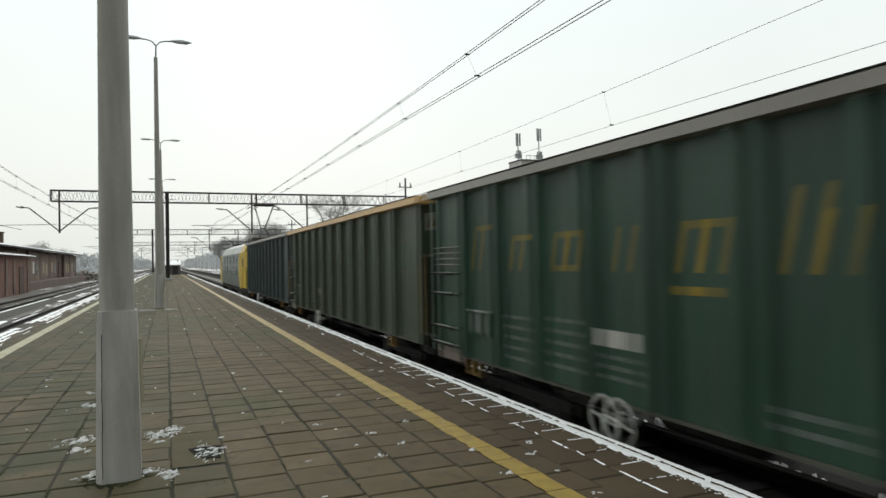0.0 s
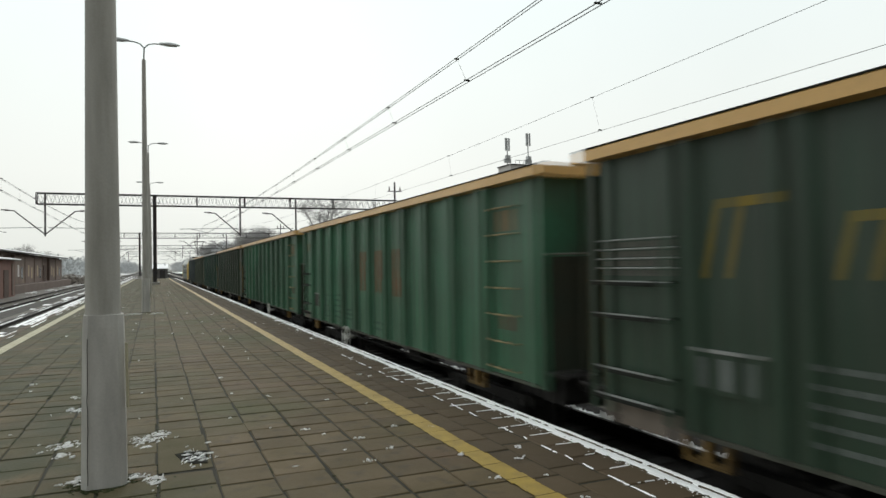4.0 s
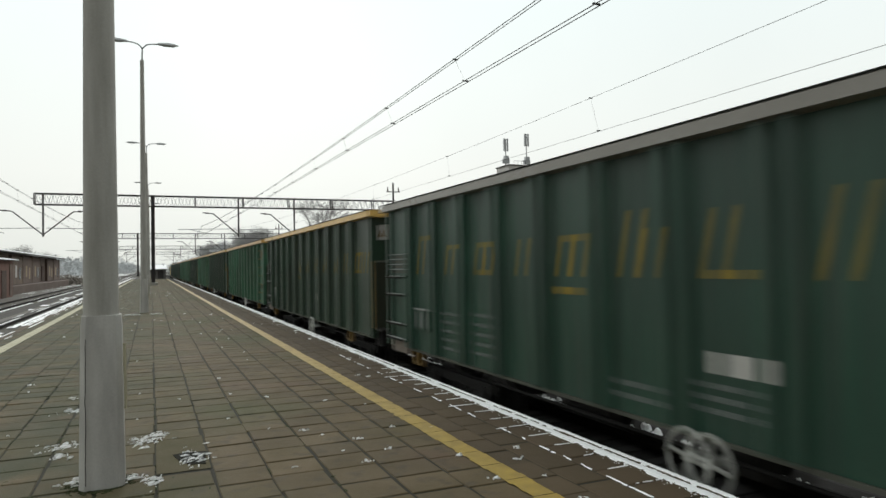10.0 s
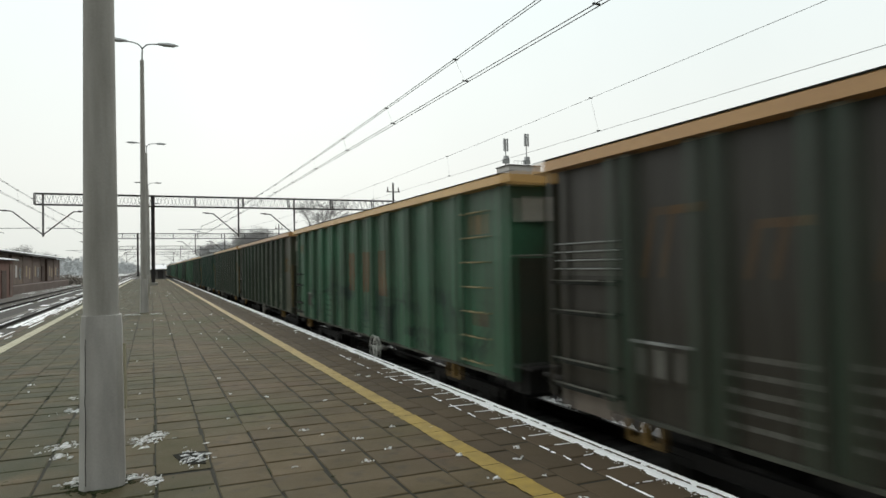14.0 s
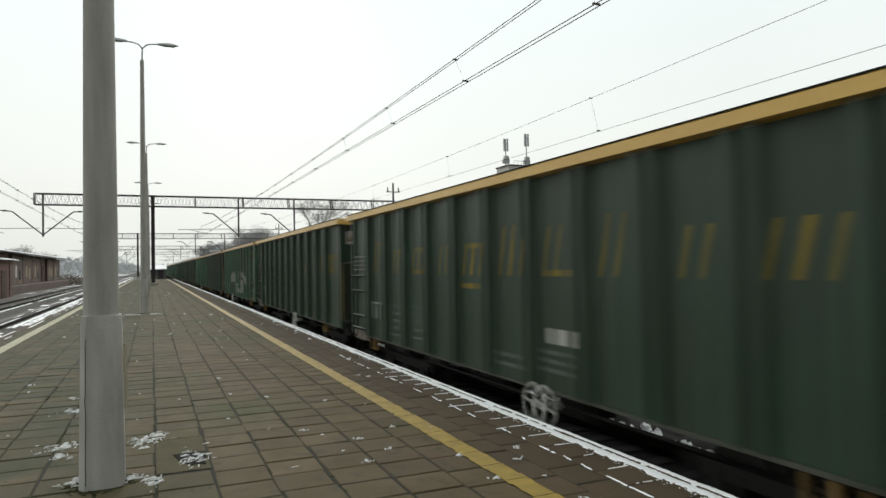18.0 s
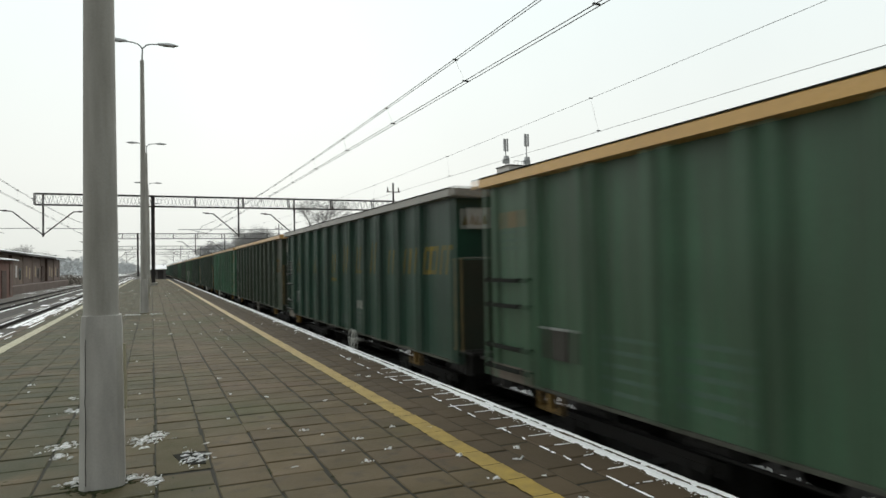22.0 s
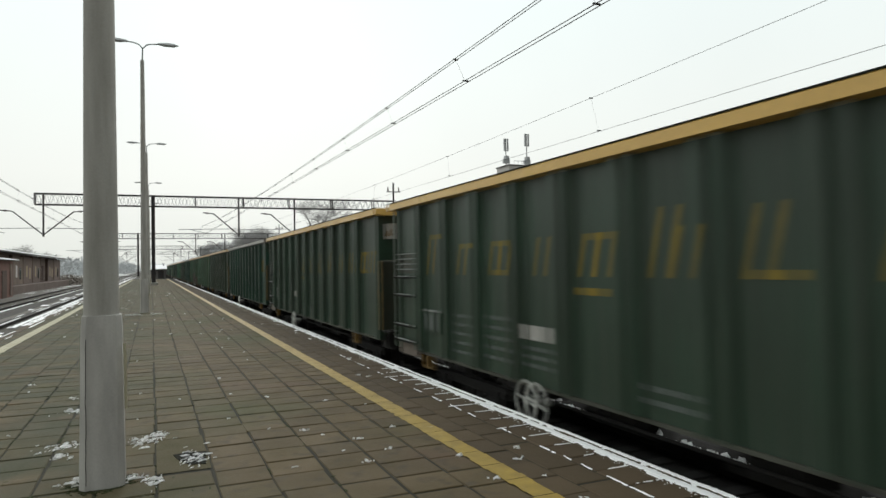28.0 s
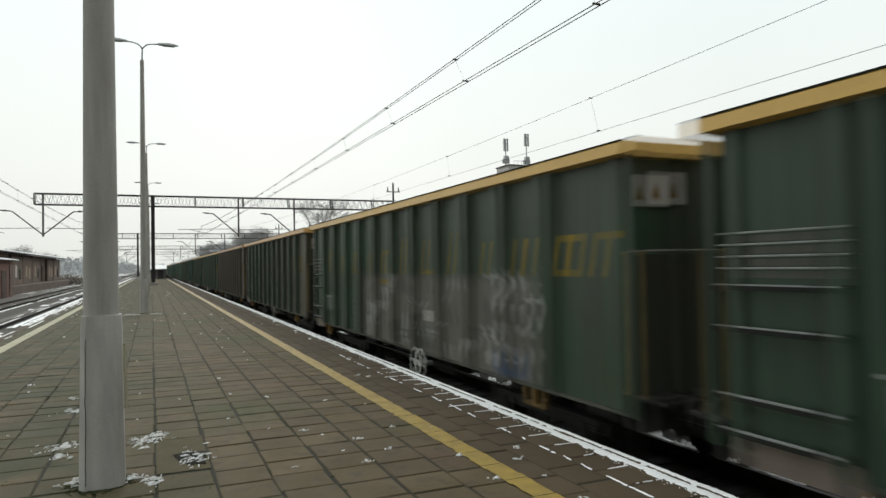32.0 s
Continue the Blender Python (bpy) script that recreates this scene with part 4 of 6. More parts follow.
def scrub(vs, fs):
    rng = random.Random(41)
    for cx, cy, rx, ry, h, n in ((-15.5, 158, 2.2, 6, 1.5, 900), (-15.0, 176, 2.5, 9, 1.1, 700), (-20, 190, 6, 20, 2.0, 1200)):
        for i in range(n):
            x, y = cx + rng.gauss(0, rx * 0.5), cy + rng.gauss(0, ry * 0.5)
            d = ((x - cx) / rx) ** 2 + ((y - cy) / ry) ** 2
            z = GROUND_Z + max(0.1, h * (1 - 0.6 * d)) * rng.random()
            s, o = rng.uniform(0.12, 0.4), len(vs)
            d1 = Vector((rng.gauss(0, 1), rng.gauss(0, 1), rng.gauss(0, 0.8))).normalized() * s
            d2 = Vector((rng.gauss(0, 1), rng.gauss(0, 1), rng.gauss(0, 0.8))).normalized() * s * 0.5
            c = Vector((x, y, z))
            vs.extend([tuple(c - d1), tuple(c + d2), tuple(c + d1), tuple(c - d2)])
            fs.append((o, o + 1, o + 2, o + 3))


me = raw(scrub)
me.materials.append(SCRUB)
tagged(new("scrub", me), "low brown dry scrub beside the goods shed", "shrub", kind="stuff")


def hut():
    h = thing("platform_hut", pose(1.6, 143, 0), "small dark flat-roofed hut with snow on its roof", "hut")
    part("wall", shape(lambda bm: box(bm, -1.9, 0.95, -1.5, 1.5, GROUND_Z, 1.75)), HUT, h)
    part("roof", shape(lambda bm: slab(bm, -2.15, 1.15, -1.8, 1.8, 1.75, 1.795, 0.01)), ROOF, h)
    part("roof_snow", shape(lambda bm: prism(bm, [(-1.95, 1.80), (-1.95, 1.92), (1.75, 2.75), (1.75, 1.80)], "x", -2.1, 1.1)), SNOW, h, "layer of snow")
    part("door", shape(lambda bm: box(bm, -0.5, 0.5, -1.56, -1.5, 0.0, 1.6)), STEEL, h)
    part("window", shape(lambda bm: box(bm, -1.5, -0.9, -1.54, -1.5, 0.7, 1.3)), GLASS, h)
    part("pipe", shape(lambda bm: tube(bm, (0.5, 0.5, 1.9), (0.5, 0.5, 2.9), 0.06, n=6)), STEEL, h)


hut()


def tower_block():
    b = thing("apartment_block", pose(75.9, 124, GROUND_Z), "pale rendered block with phone masts on its flat roof", "apartment block")
    part("wall", shape(lambda bm: box(bm, -7.8, 22, 0, 14, 0, 20.0)), FACADE, b)
    part("stair_head", shape(lambda bm: box(bm, -6.5, 1.2, 0.5, 6, 20.0, 23.4)), FACADE, b, "pale roof-top machine room")
    part("coping", shape(lambda bm: box(bm, -6.7, 1.4, 0.3, 6.2, 23.4, 23.6)), ROOF, b)
    part("parapet", shape(lambda bm: box(bm, -8.0, 22.2, -0.2, 14.2, 19.7, 20.3)), COPING, b)
    win = shape(lambda bm: box(bm, -0.7, 0.7, -0.06, 0.02, 0, 1.5))
    frm = shape(lambda bm: (box(bm, -0.8, 0.8, -0.04, 0.02, -0.1, 0.0), box(bm, -0.8, 0.8, -0.04, 0.02, 1.5, 1.6), box(bm, -0.8, -0.7, -0.04, 0.02, 0, 1.5), box(bm, 0.7, 0.8, -0.04, 0.02, 0, 1.5)))
    for f in range(6):
        for k in range(9):
            w = part("window", frm, WHITE_PLATE, b)
            w.location = (-5.5 + 3.1 * k, 0, 2.2 + 3.0 * f)
            part("pane", win, GLASS, w)
    for x, hgt in ((-6.4, 5.9), (-1.3, 7.2)):
        m = part("antenna_mast", shape(lambda bm: tube(bm, (x, 2, 23.4), (x, 2, 23.4 + hgt), 0.10, n=6)), GALV, b)
        for s in (-0.38, 0.38):
            part("antenna_panel", shape(lambda bm: box(bm, x + s - 0.17, x + s + 0.17, 1.8, 2.0, 23.4 + hgt - 2.7, 23.4 + hgt)), LAMP_GREY, m)
        part("antenna_box", shape(lambda bm: (box(bm, x - 0.75, x + 0.75, 1.7, 2.2, 24.0, 24.9), box(bm, x - 0.4, x + 0.5, 1.5, 2.3, 24.9, 25.6))), LAMP_GREY, m)
    part("railing", shape(lambda bm: (tube(bm, (-5.0, 1, 24.5), (-2.1, 1, 24.5), 0.05), [tube(bm, (-5.0 + 0.95 * k, 1, 23.6), (-5.0 + 0.95 * k, 1, 24.5), 0.04) for k in range(4)])), GALV, b)


tower_block()


# ---- trees ----
def bare_tree_meshes(seed, height, depth=7):
    rng = random.Random(seed)
    tv, tf, cv, cf = [], [], [], []

    def limb(vs, fs, p, q, r0, r1, n):
        d = (q - p).normalized()
        a = d.orthogonal().normalized()
        c = d.cross(a)
        o = len(vs)
        for pt, r in ((p, r0), (q, r1)):
            for i in range(n):
                t = 2 * math.pi * i / n
                vs.append(pt + (a * math.cos(t) + c * math.sin(t)) * r)
        for i in range(n):
            j = (i + 1) % n
            fs.append((o + i, o + j, o + n + j, o + n + i))

    def grow(p, d, length, r, lvl):
        q = p + d * length
        thick = lvl < 3
        limb(tv if thick else cv, tf if thick else cf, p, q, r, r * 0.68, 6 if thick else 3)
        if lvl >= depth:
            return
        k = 2 if lvl < 2 else 3
        for i in range(k + (1 if rng.random() < 0.4 else 0)):
            a = Vector((rng.gauss(0, 1), rng.gauss(0, 1), rng.gauss(0, 0.6)))
            nd = (d + a * (0.42 + 0.05 * lvl)).normalized()
            nd.z += 0.08
            grow(p + d * length * rng.uniform(0.72, 1.0), nd.normalized(), length * rng.uniform(0.62, 0.86), max(0.016, r * 0.6), lvl + 1)
    grow(Vector((0, 0, 0)), Vector((0, 0, 1)), height * 0.26, height * 0.018, 0)
    top = max(v.z for v in cv)
    for vs in (tv, cv):
        for v in vs:
            v *= height / top
    out = []
    for vs, fs in ((tv, tf), (cv, cf)):
        me = bpy.data.meshes.new("mesh")
        me.from_pydata([tuple(v) for v in vs], [], fs)
        out.append(me)
    return out


def bare_tree(seed, height, m):
    t = thing("bare_tree", m, "leafless grey deciduous tree with fine twigs paled for haze", "tree", "trees behind the tracks")
    a, b = bare_tree_meshes(seed, height)
    part("trunk", a, BARK, t)
    part("crown", b, TWIG, t, "pale bare twigs")
    return t


def clump_tree(seed, height, m, material, label, group, narrow=0.35, kind="conifer_tree"):
    rng = random.Random(seed)
    t = thing(kind, m, label, "tree", group)
    part("trunk", shape(lambda bm: tube(bm, (0, 0, 0), (0, 0, height * 0.9), height * 0.015, 0.03, n=6)), BARK, t)
    vs, fs = [], []
    for i in range(850):
        u = rng.random() ** 0.8
        a = rng.random() * 6.283
        rad = height * narrow * math.sin(math.pi * min(1, u * 0.85 + 0.15)) ** 0.6 * (0.3 + 0.7 * rng.random() ** 0.5) * (0.8 + 0.5 * noise.noise((u * 4 + math.cos(a), seed, math.sin(a))))
        c = Vector((math.cos(a) * rad, math.sin(a) * rad, height * (0.1 + 0.9 * u) + rng.gauss(0, 0.2)))
        s = height * 0.017 * (0.6 + rng.random())
        d1 = Vector((rng.gauss(0, 1), rng.gauss(0, 1), rng.gauss(0, 0.5))).normalized() * s
        d2 = Vector((rng.gauss(0, 1), rng.gauss(0, 1), rng.gauss(0, 0.8))).normalized() * s * 0.7
        o = len(vs)
        vs.extend([tuple(c - d1), tuple(c + d2), tuple(c + d1), tuple(c - d2)])
        fs.append((o, o + 1, o + 2, o + 3))
    me = bpy.data.meshes.new("mesh")
    me.from_pydata(vs, [], fs)
    part("crown", me, material, t)
    return t


t1 = bare_tree(5, 17.8, pose(33.0, 150, GROUND_Z))
t2 = bare_tree(9, 15.5, pose(28.6, 200, GROUND_Z))
t3 = bare_tree(14, 13.0, pose(25.5, 208, GROUND_Z))
rngt = random.Random(31)
for i, (x, y) in enumerate(((31, 205), (36, 236), (33, 252), (30, 282), (27, 300), (24, 330), (30, 350), (22, 300))):
    copy_thing((t1, t2, t3)[1 + i % 2], pose(x, y, GROUND_Z, 0, 0, rngt.random() * 360))
copy_thing(t3, pose(-26.5, 172, GROUND_Z - 4.0, 0, 0, 40))
copy_thing(t3, pose(-23.8, 176, GROUND_Z - 5.2, 0, 0, 160))
GROVE = "thick grey brushwood tree beside the far track"
c1 = clump_tree(3, 14.0, pose(28.0, 290, GROUND_Z), CONIFER, GROVE, "thick trees along the line", 0.4, "brush_tree")
c2 = clump_tree(6, 12.0, pose(24.5, 300, GROUND_Z), CONIFER, GROVE, "thick trees along the line", 0.5, "brush_tree")
c3 = clump_tree(8, 7.5, pose(17.5, 470, GROUND_Z), CONIFER, GROVE, "thick trees along the line", 0.5, "brush_tree")
for i, (x, y) in enumerate(((31.5, 288), (34, 300), (27, 306), (23, 312), (21, 322), (29, 320), (25, 335), (19.5, 335), (21.5, 350), (18.5, 358), (24, 365), (18.0, 385), (21, 395), (17.5, 415), (20, 430), (17.5, 455))):
    copy_thing(c3 if x < 22 else (c1, c2)[i % 2], pose(x, y, GROUND_Z, 0, 0, rngt.random() * 360))


def far_woods(left):
    def fill(vs, fs):
        rng = random.Random(77 + left)
        for i in range(27000):
            if i >= 24000:
                x, y = rng.uniform(-90, 60), rng.uniform(905, 960)
            elif left:
                y = rng.uniform(210, 800)
                x = -26 + min(12, (y - 210) * 0.04) - rng.random() * 60
            else:
                y = rng.uniform(260, 900)
                x = 20 + rng.random() * 120
            h = (8.0 if left else 9) + (2.5 if left else 4) * noise.noise((x * 0.05, y * 0.02, 1)) + 3 * noise.noise((x * 0.2, y * 0.1, 5))
            c = Vector((x, y, GROUND_Z + h * rng.random() ** 0.7))
            s = rng.uniform(0.2, 0.55) if left else rng.uniform(0.25, 0.75)
            d1 = Vector((rng.gauss(0, 1), rng.gauss(0, 0.4), rng.gauss(0, 1))).normalized() * s
            d2 = Vector((d1.z, rng.gauss(0, 0.2), -d1.x)) * rng.uniform(0.5, 0.9)
            o = len(vs)
            vs.extend([tuple(c - d1), tuple(c + d2), tuple(c + d1), tuple(c - d2)])
            fs.append((o, o + 1, o + 2, o + 3))
    return fill


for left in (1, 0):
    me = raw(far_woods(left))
    # both wood tones hold painted haze
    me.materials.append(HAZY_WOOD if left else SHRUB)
    tagged(new("far_woods", me), "grey winter woods far along the line, haze in their colour", "woods", kind="stuff")


# ---- the train ----
PITCH = 14.04           # from wagon to wagon
BODY = 12.97            # length of a wagon's body
FRONT = BODY / 2        # its front end, from the wagon's middle
RIBS = [1.16 + 1.045 * i for i in range(11)]
SX, SILL, RIM_LO, RIM_HI = -1.40, 0.925, 3.352, 3.49


def advance(t):
    """How far along the line the first green wagon's front end has come after t seconds."""
    u = t / 10
    return 10.176 + 12.9248 * t - 1.1823 * u * u - 0.0165 * u ** 3


CACHE = {}


def cached(key, draw, smooth=False):
    if key not in CACHE:
        CACHE[key] = shape(draw, smooth)
    return CACHE[key]


def yb(d):
    """Place along the wagon, d metres behind its front end."""
    return FRONT - d


def stroke(bm, d, z, w, h, lean=-0.26):
    """A leaning bar d metres behind the front end, on the sheet of the near side."""
    x = SX - 0.006
    p = [(d, z), (d + w, z), (d + w - lean * h, z + h), (d - lean * h, z + h)]
    a = [bm.verts.new((x, yb(u), v)) for u, v in p]
    b = [bm.verts.new((x + 0.004, yb(u), v)) for u, v in p]
    bm.faces.new(a)
    for i in range(4):
        bm.faces.new((a[i], b[i], b[(i + 1) % 4], a[(i + 1) % 4]))


# the broad yellow marks, one to a panel: leaning bars (place behind the front end, base, width, height) and level bars
# (place, base, width, height, 0 for no lean); plain shapes, no lettering
LOW, MID, TALL, WIDE = 2.23, 0.44, 0.62, 0.075
BARS = [
    [(1.46, LOW, WIDE, TALL), (1.64, 2.775, 0.40, 0.075)],
    [(2.62, LOW, WIDE, MID), (2.76, 2.60, 0.22, 0.07)],
    [(3.62, LOW, WIDE, MID), (3.88, LOW, WIDE, MID), (3.66, LOW, 0.28, 0.07), (3.74, 2.60, 0.28, 0.07)],
    [(4.76, LOW, WIDE, MID)],
    [(5.66, LOW, WIDE, MID), (5.92, LOW, WIDE, MID), (5.76, 2.60, 0.28, 0.07), (5.60, 2.04, 0.40, 0.075)],
    [(6.74, LOW, WIDE, TALL), (7.02, LOW, WIDE, MID)],
    [(7.78, LOW, WIDE, TALL - 0.06), (7.80, LOW, 0.36, 0.07)],
    [(8.84, LOW, WIDE, TALL)],
    [(9.94, LOW, WIDE, MID)],
    [(10.80, LOW, WIDE, MID), (11.08, LOW, WIDE, MID)],
    [(11.74, LOW, WIDE, MID), (12.00, LOW, WIDE, MID), (11.78, LOW, 0.28, 0.07), (11.86, 2.60, 0.28, 0.07)],
    [(12.42, LOW, WIDE, MID), (12.56, 2.60, 0.24, 0.07)],
]
# three broad upright orange marks on the other kind of wagon
BLOCKS = [[(5.70, 1.85, 0.19, 0.82), (5.89, 2.48, 0.22, 0.19)], [(6.76, 1.85, 0.19, 0.82), (6.95, 2.10, 0.20, 0.57)], [(7.80, 1.80, 0.22, 0.87), (8.02, 1.80, 0.22, 0.36)]]


def bogie(parent, y):
    b = part("bogie", cached("bogie_frame", lambda bm: ([box(bm, s * 1.0 - 0.06, s * 1.0 + 0.06, -1.25, 1.25, 0.52, 0.66) for s in (-1, 1)],
             box(bm, -1.0, 1.0, -0.2, 0.2, 0.5, 0.7), [box(bm, s * 1.0 - 0.09, s * 1.0 + 0.09, c - 0.16, c + 0.16, 0.30, 0.60) for s in (-1, 1) for c in (-0.9, 0.9)])), BLACK, parent)
    b.location = (0, y, 0)
    for s in (-1, 1):
        part("spring_nest", cached(("spring", s), lambda bm: [tube(bm, (s * 1.02, c, 0.34), (s * 1.02, c, 0.54), 0.06, n=7) for c in (-0.14, 0.0, 0.14)]), GREASE, b)
    for c in (-0.9, 0.9):
        def wheelset(bm):
            tube(bm, (-0.9, 0, 0), (0.9, 0, 0), 0.08, n=8)
            for s in (-1, 1):
                tube(bm, (s * 0.70, 0, 0), (s * 0.835, 0, 0), 0.455, 0.45, n=20)
                tube(bm, (s * 0.675, 0, 0), (s * 0.70, 0, 0), 0.485, n=20)
                for k in range(6):
                    a = k * math.pi / 3
                    tube(bm, (s * 0.836, 0.25 * math.cos(a), 0.25 * math.sin(a)), (s * 0.842, 0.25 * math.cos(a), 0.25 * math.sin(a)), 0.05, n=6)
        w = part("wheelset", cached("wheelset", wheelset), GREASE, b)
        w.location = (0, c, 0.46)
        AXLES.append((w, c))


def swash(bm, pts, wide):
    """A sprayed stroke on the sheet of the near side, ragged along its sides: (place behind the front end, height) of its line."""
    line = [Vector(p) for p in pts]
    rows, x = [], SX - 0.005
    for a, b in zip(line, line[1:]):
        for q in range(6):
            rows.append((a.lerp(b, q / 6), (b - a).normalized()))
    rows.append((line[-1], (line[-1] - line[-2]).normalized()))
    last = None
    for i, (c, d) in enumerate(rows):
        n = Vector((-d.y, d.x))
        ends = min(1.0, 0.55 + 0.25 * min(i, len(rows) - 1 - i))
        u = c + n * wide * ends * (0.5 + 0.10 * noise.noise((c.x * 6, c.y * 6, 1)))
        v = c - n * wide * ends * (0.5 + 0.10 * noise.noise((c.x * 6, c.y * 6, 5)))
        row = [bm.verts.new((x, yb(u.x), u.y)), bm.verts.new((x, yb(v.x), v.y))]
        if last:
            bm.faces.new((last[0], last[1], row[1], row[0]))
        last = row


SWASHES = (
    (((4.92, 2.04), (4.88, 1.74), (4.74, 1.26), (4.78, 1.08)), 0.40),
    (((5.00, 2.02), (5.16, 1.92), (5.24, 1.78)), 0.24),
    (((5.28, 1.93), (5.61, 1.80), (5.96, 1.62), (6.30, 1.50)), 0.22),
    (((5.92, 1.72), (6.14, 1.68), (6.42, 1.67)), 0.12),
    (((5.66, 1.50), (5.90, 1.44), (6.20, 1.40)), 0.10),
    (((5.02, 1.56), (5.06, 1.40), (5.02, 1.24)), 0.12),
)
SPRAY_CREAM = mat("cream_spray_paint", (0.34, 0.335, 0.235), (0.15, 0.17, 0.115), scale=2.2, fine=18, amount=0.9)


AXLES = []
TRAIN = []
TURNED = (1, 2, 7, 8, 9, 11, 12, 15, 16, 18, 19, 20, 27, 28)     # wagons coupled the other way round


def wagon(k, kind, paint, rim, marks, label):
    back = {-1: 0.4, -2: 0.9}.get(k, 0.0)
    stencil_mat = FAINT_MARK if kind == "B" else WHITE_MARK if marks is LETTER_Y or paint is OLIVE_SPRAY else DULL_MARK
    faded = marks in (LETTER_FADED, LETTER_RUST)
    plate_mat = DULL_MARK if marks is LETTER_RUST else DULL_PLATE if faded or marks is FAINT_MARK else WHITE_PLATE
    off = 3.17 if k in TURNED else 0.0     # handwheel and data plate sit behind the middle on a turned wagon
    rib_paint = RIB_GREEN if paint in (BROWN_PATCHED, OLIVE, OLIVE_SPRAY, DARK_OLIVE) else paint
    w = thing("gondola_wagon", pose(TRACK_1, advance(0) - k * PITCH - FRONT - back, RAIL_Z), label, "wagon", "open wagons of the train")
    for s in (-1, 1):
        part("side_wall", cached(("side", s), lambda bm: box(bm, min(s * 1.40, s * 1.35), max(s * 1.40, s * 1.35), -FRONT, FRONT, SILL + 0.045, RIM_LO + 0.02)), paint, w)
        part("side_sill", cached(("sill", s), lambda bm: prism(bm, [(s * 1.34, SILL), (s * 1.412, SILL + 0.004), (s * 1.414, SILL + 0.04), (s * 1.34, SILL + 0.048)], "y", -FRONT, FRONT)), SILL_GRIME, w, "grimy lower side sill")
        for i, d in enumerate(RIBS):
            part("rib", cached(("rib", s, i), lambda bm: prism(bm, [(s * 1.398, yb(d) - 0.115), (s * 1.50, yb(d) - 0.085), (s * 1.518, yb(d) - 0.065), (s * 1.518, yb(d) + 0.065), (s * 1.50, yb(d) + 0.085), (s * 1.398, yb(d) + 0.115)], "z", SILL + 0.06, RIM_LO)), rib_paint, w)
        part("corner_post", cached(("corner", s, 1), lambda bm: box(bm, min(s * 1.36, s * 1.46), max(s * 1.36, s * 1.46), FRONT - 0.13, FRONT + 0.006, SILL + 0.02, RIM_LO + 0.01)), paint, w)
        part("corner_post", cached(("corner", s, -1), lambda bm: box(bm, min(s * 1.36, s * 1.46), max(s * 1.36, s * 1.46), -FRONT - 0.006, -FRONT + 0.13, SILL + 0.02, RIM_LO + 0.01)), paint, w)
    for e in (-1, 1):
        def end(z0, z1):
            def draw(bm):
                box(bm, -1.36, 1.36, *sorted((e * (FRONT - 0.06), e * (FRONT - 0.005))), z0, z1)
            return draw
        # lower end set apart, its darker tone holding soot and the gap's shade
        part("end_wall", cached(("end", e, 1), end(2.452, RIM_LO + 0.02)), paint, w)
        part("end_flap", cached(("end", e, 0), end(SILL + 0.1, 2.446)), SOOT_SHADE, w, "lower end flap darkened by soot and painted gap shade")
        for x in (-0.75, 0.0, 0.75):
            part("end_post", cached(("endpost", e, x), lambda bm: prism(bm, [(x - 0.1, e * FRONT), (x - 0.06, e * (FRONT + 0.09)), (x + 0.06, e * (FRONT + 0.09)), (x + 0.1, e * FRONT)], "z", SILL + 0.1, RIM_LO)), SOOT_SHADE, w)
        part("headstock", cached(("head", e), lambda bm: box(bm, -1.3, 1.3, *sorted((e * (FRONT - 0.2), e * (FRONT + 0.12))), 0.78, 1.12)), BLACK, w)
        for x in (-0.875, 0.875):
            part("buffer", cached(("buffer", e, x), lambda bm: (tube(bm, (x, e * (FRONT + 0.1), 0.98), (x, e * (FRONT + 0.31), 0.98), 0.11, n=10), tube(bm, (x, e * (FRONT + 0.31), 0.98), (x, e * (FRONT + 0.46), 0.98), 0.075, n=10), tube(bm, (x, e * (FRONT + 0.44), 0.98), (x, e * (FRONT + 0.488), 0.98), 0.22, n=14))), GREASE, w)
        part("coupler", cached(("coupler", e), lambda bm: (box(bm, -0.05, 0.05, *sorted((e * (FRONT + 0.1), e * (FRONT + 0.48))), 0.92, 1.0), tube(bm, (0.25, e * (FRONT + 0.1), 0.85), (0.22, e * (FRONT + 0.46), 0.55), 0.03, n=6))), GREASE, w)
        if kind == "A" or (e < 0 and paint in (GREEN_SCRAWL, GREEN_PATCHED)):
            part("end_plate", cached(("endplate", e), lambda bm: box(bm, -1.30, -0.86, *sorted((e * (FRONT + 0.02), e * (FRONT + 0.035))), 2.90, 3.20)), WHITE_PLATE if marks is LETTER_Y else END_PLATE, w, "pale pictogram plate")
        if kind == "A":
            for x in (-1.22, -1.02):
                part("pictogram", cached(("picto", e, x), lambda bm: prism(bm, [(x - 0.055, 2.96), (x + 0.055, 2.96), (x, 3.11)], "y", *sorted((e * (FRONT + 0.035), e * (FRONT + 0.04))))), HOOK_YELLOW, w, "plain ochre triangle")
        x, y = (-1.33, FRONT + 0.16) if e > 0 else (-1.415, -FRONT - 0.06)
        if e > 0 or kind == "A":
            part("handrail", cached(("rail", e), lambda bm: (tube(bm, (x, y, 1.15), (x, y, 2.47), 0.024, n=6), tube(bm, (x, e * FRONT, 1.15), (x, y, 1.15), 0.02, n=6), tube(bm, (x, e * FRONT, 2.45), (x, y, 2.45), 0.02, n=6))), END_RAIL, w, "dull yellow end handrail")
        g = -0.25 if kind == "A" else -0.95
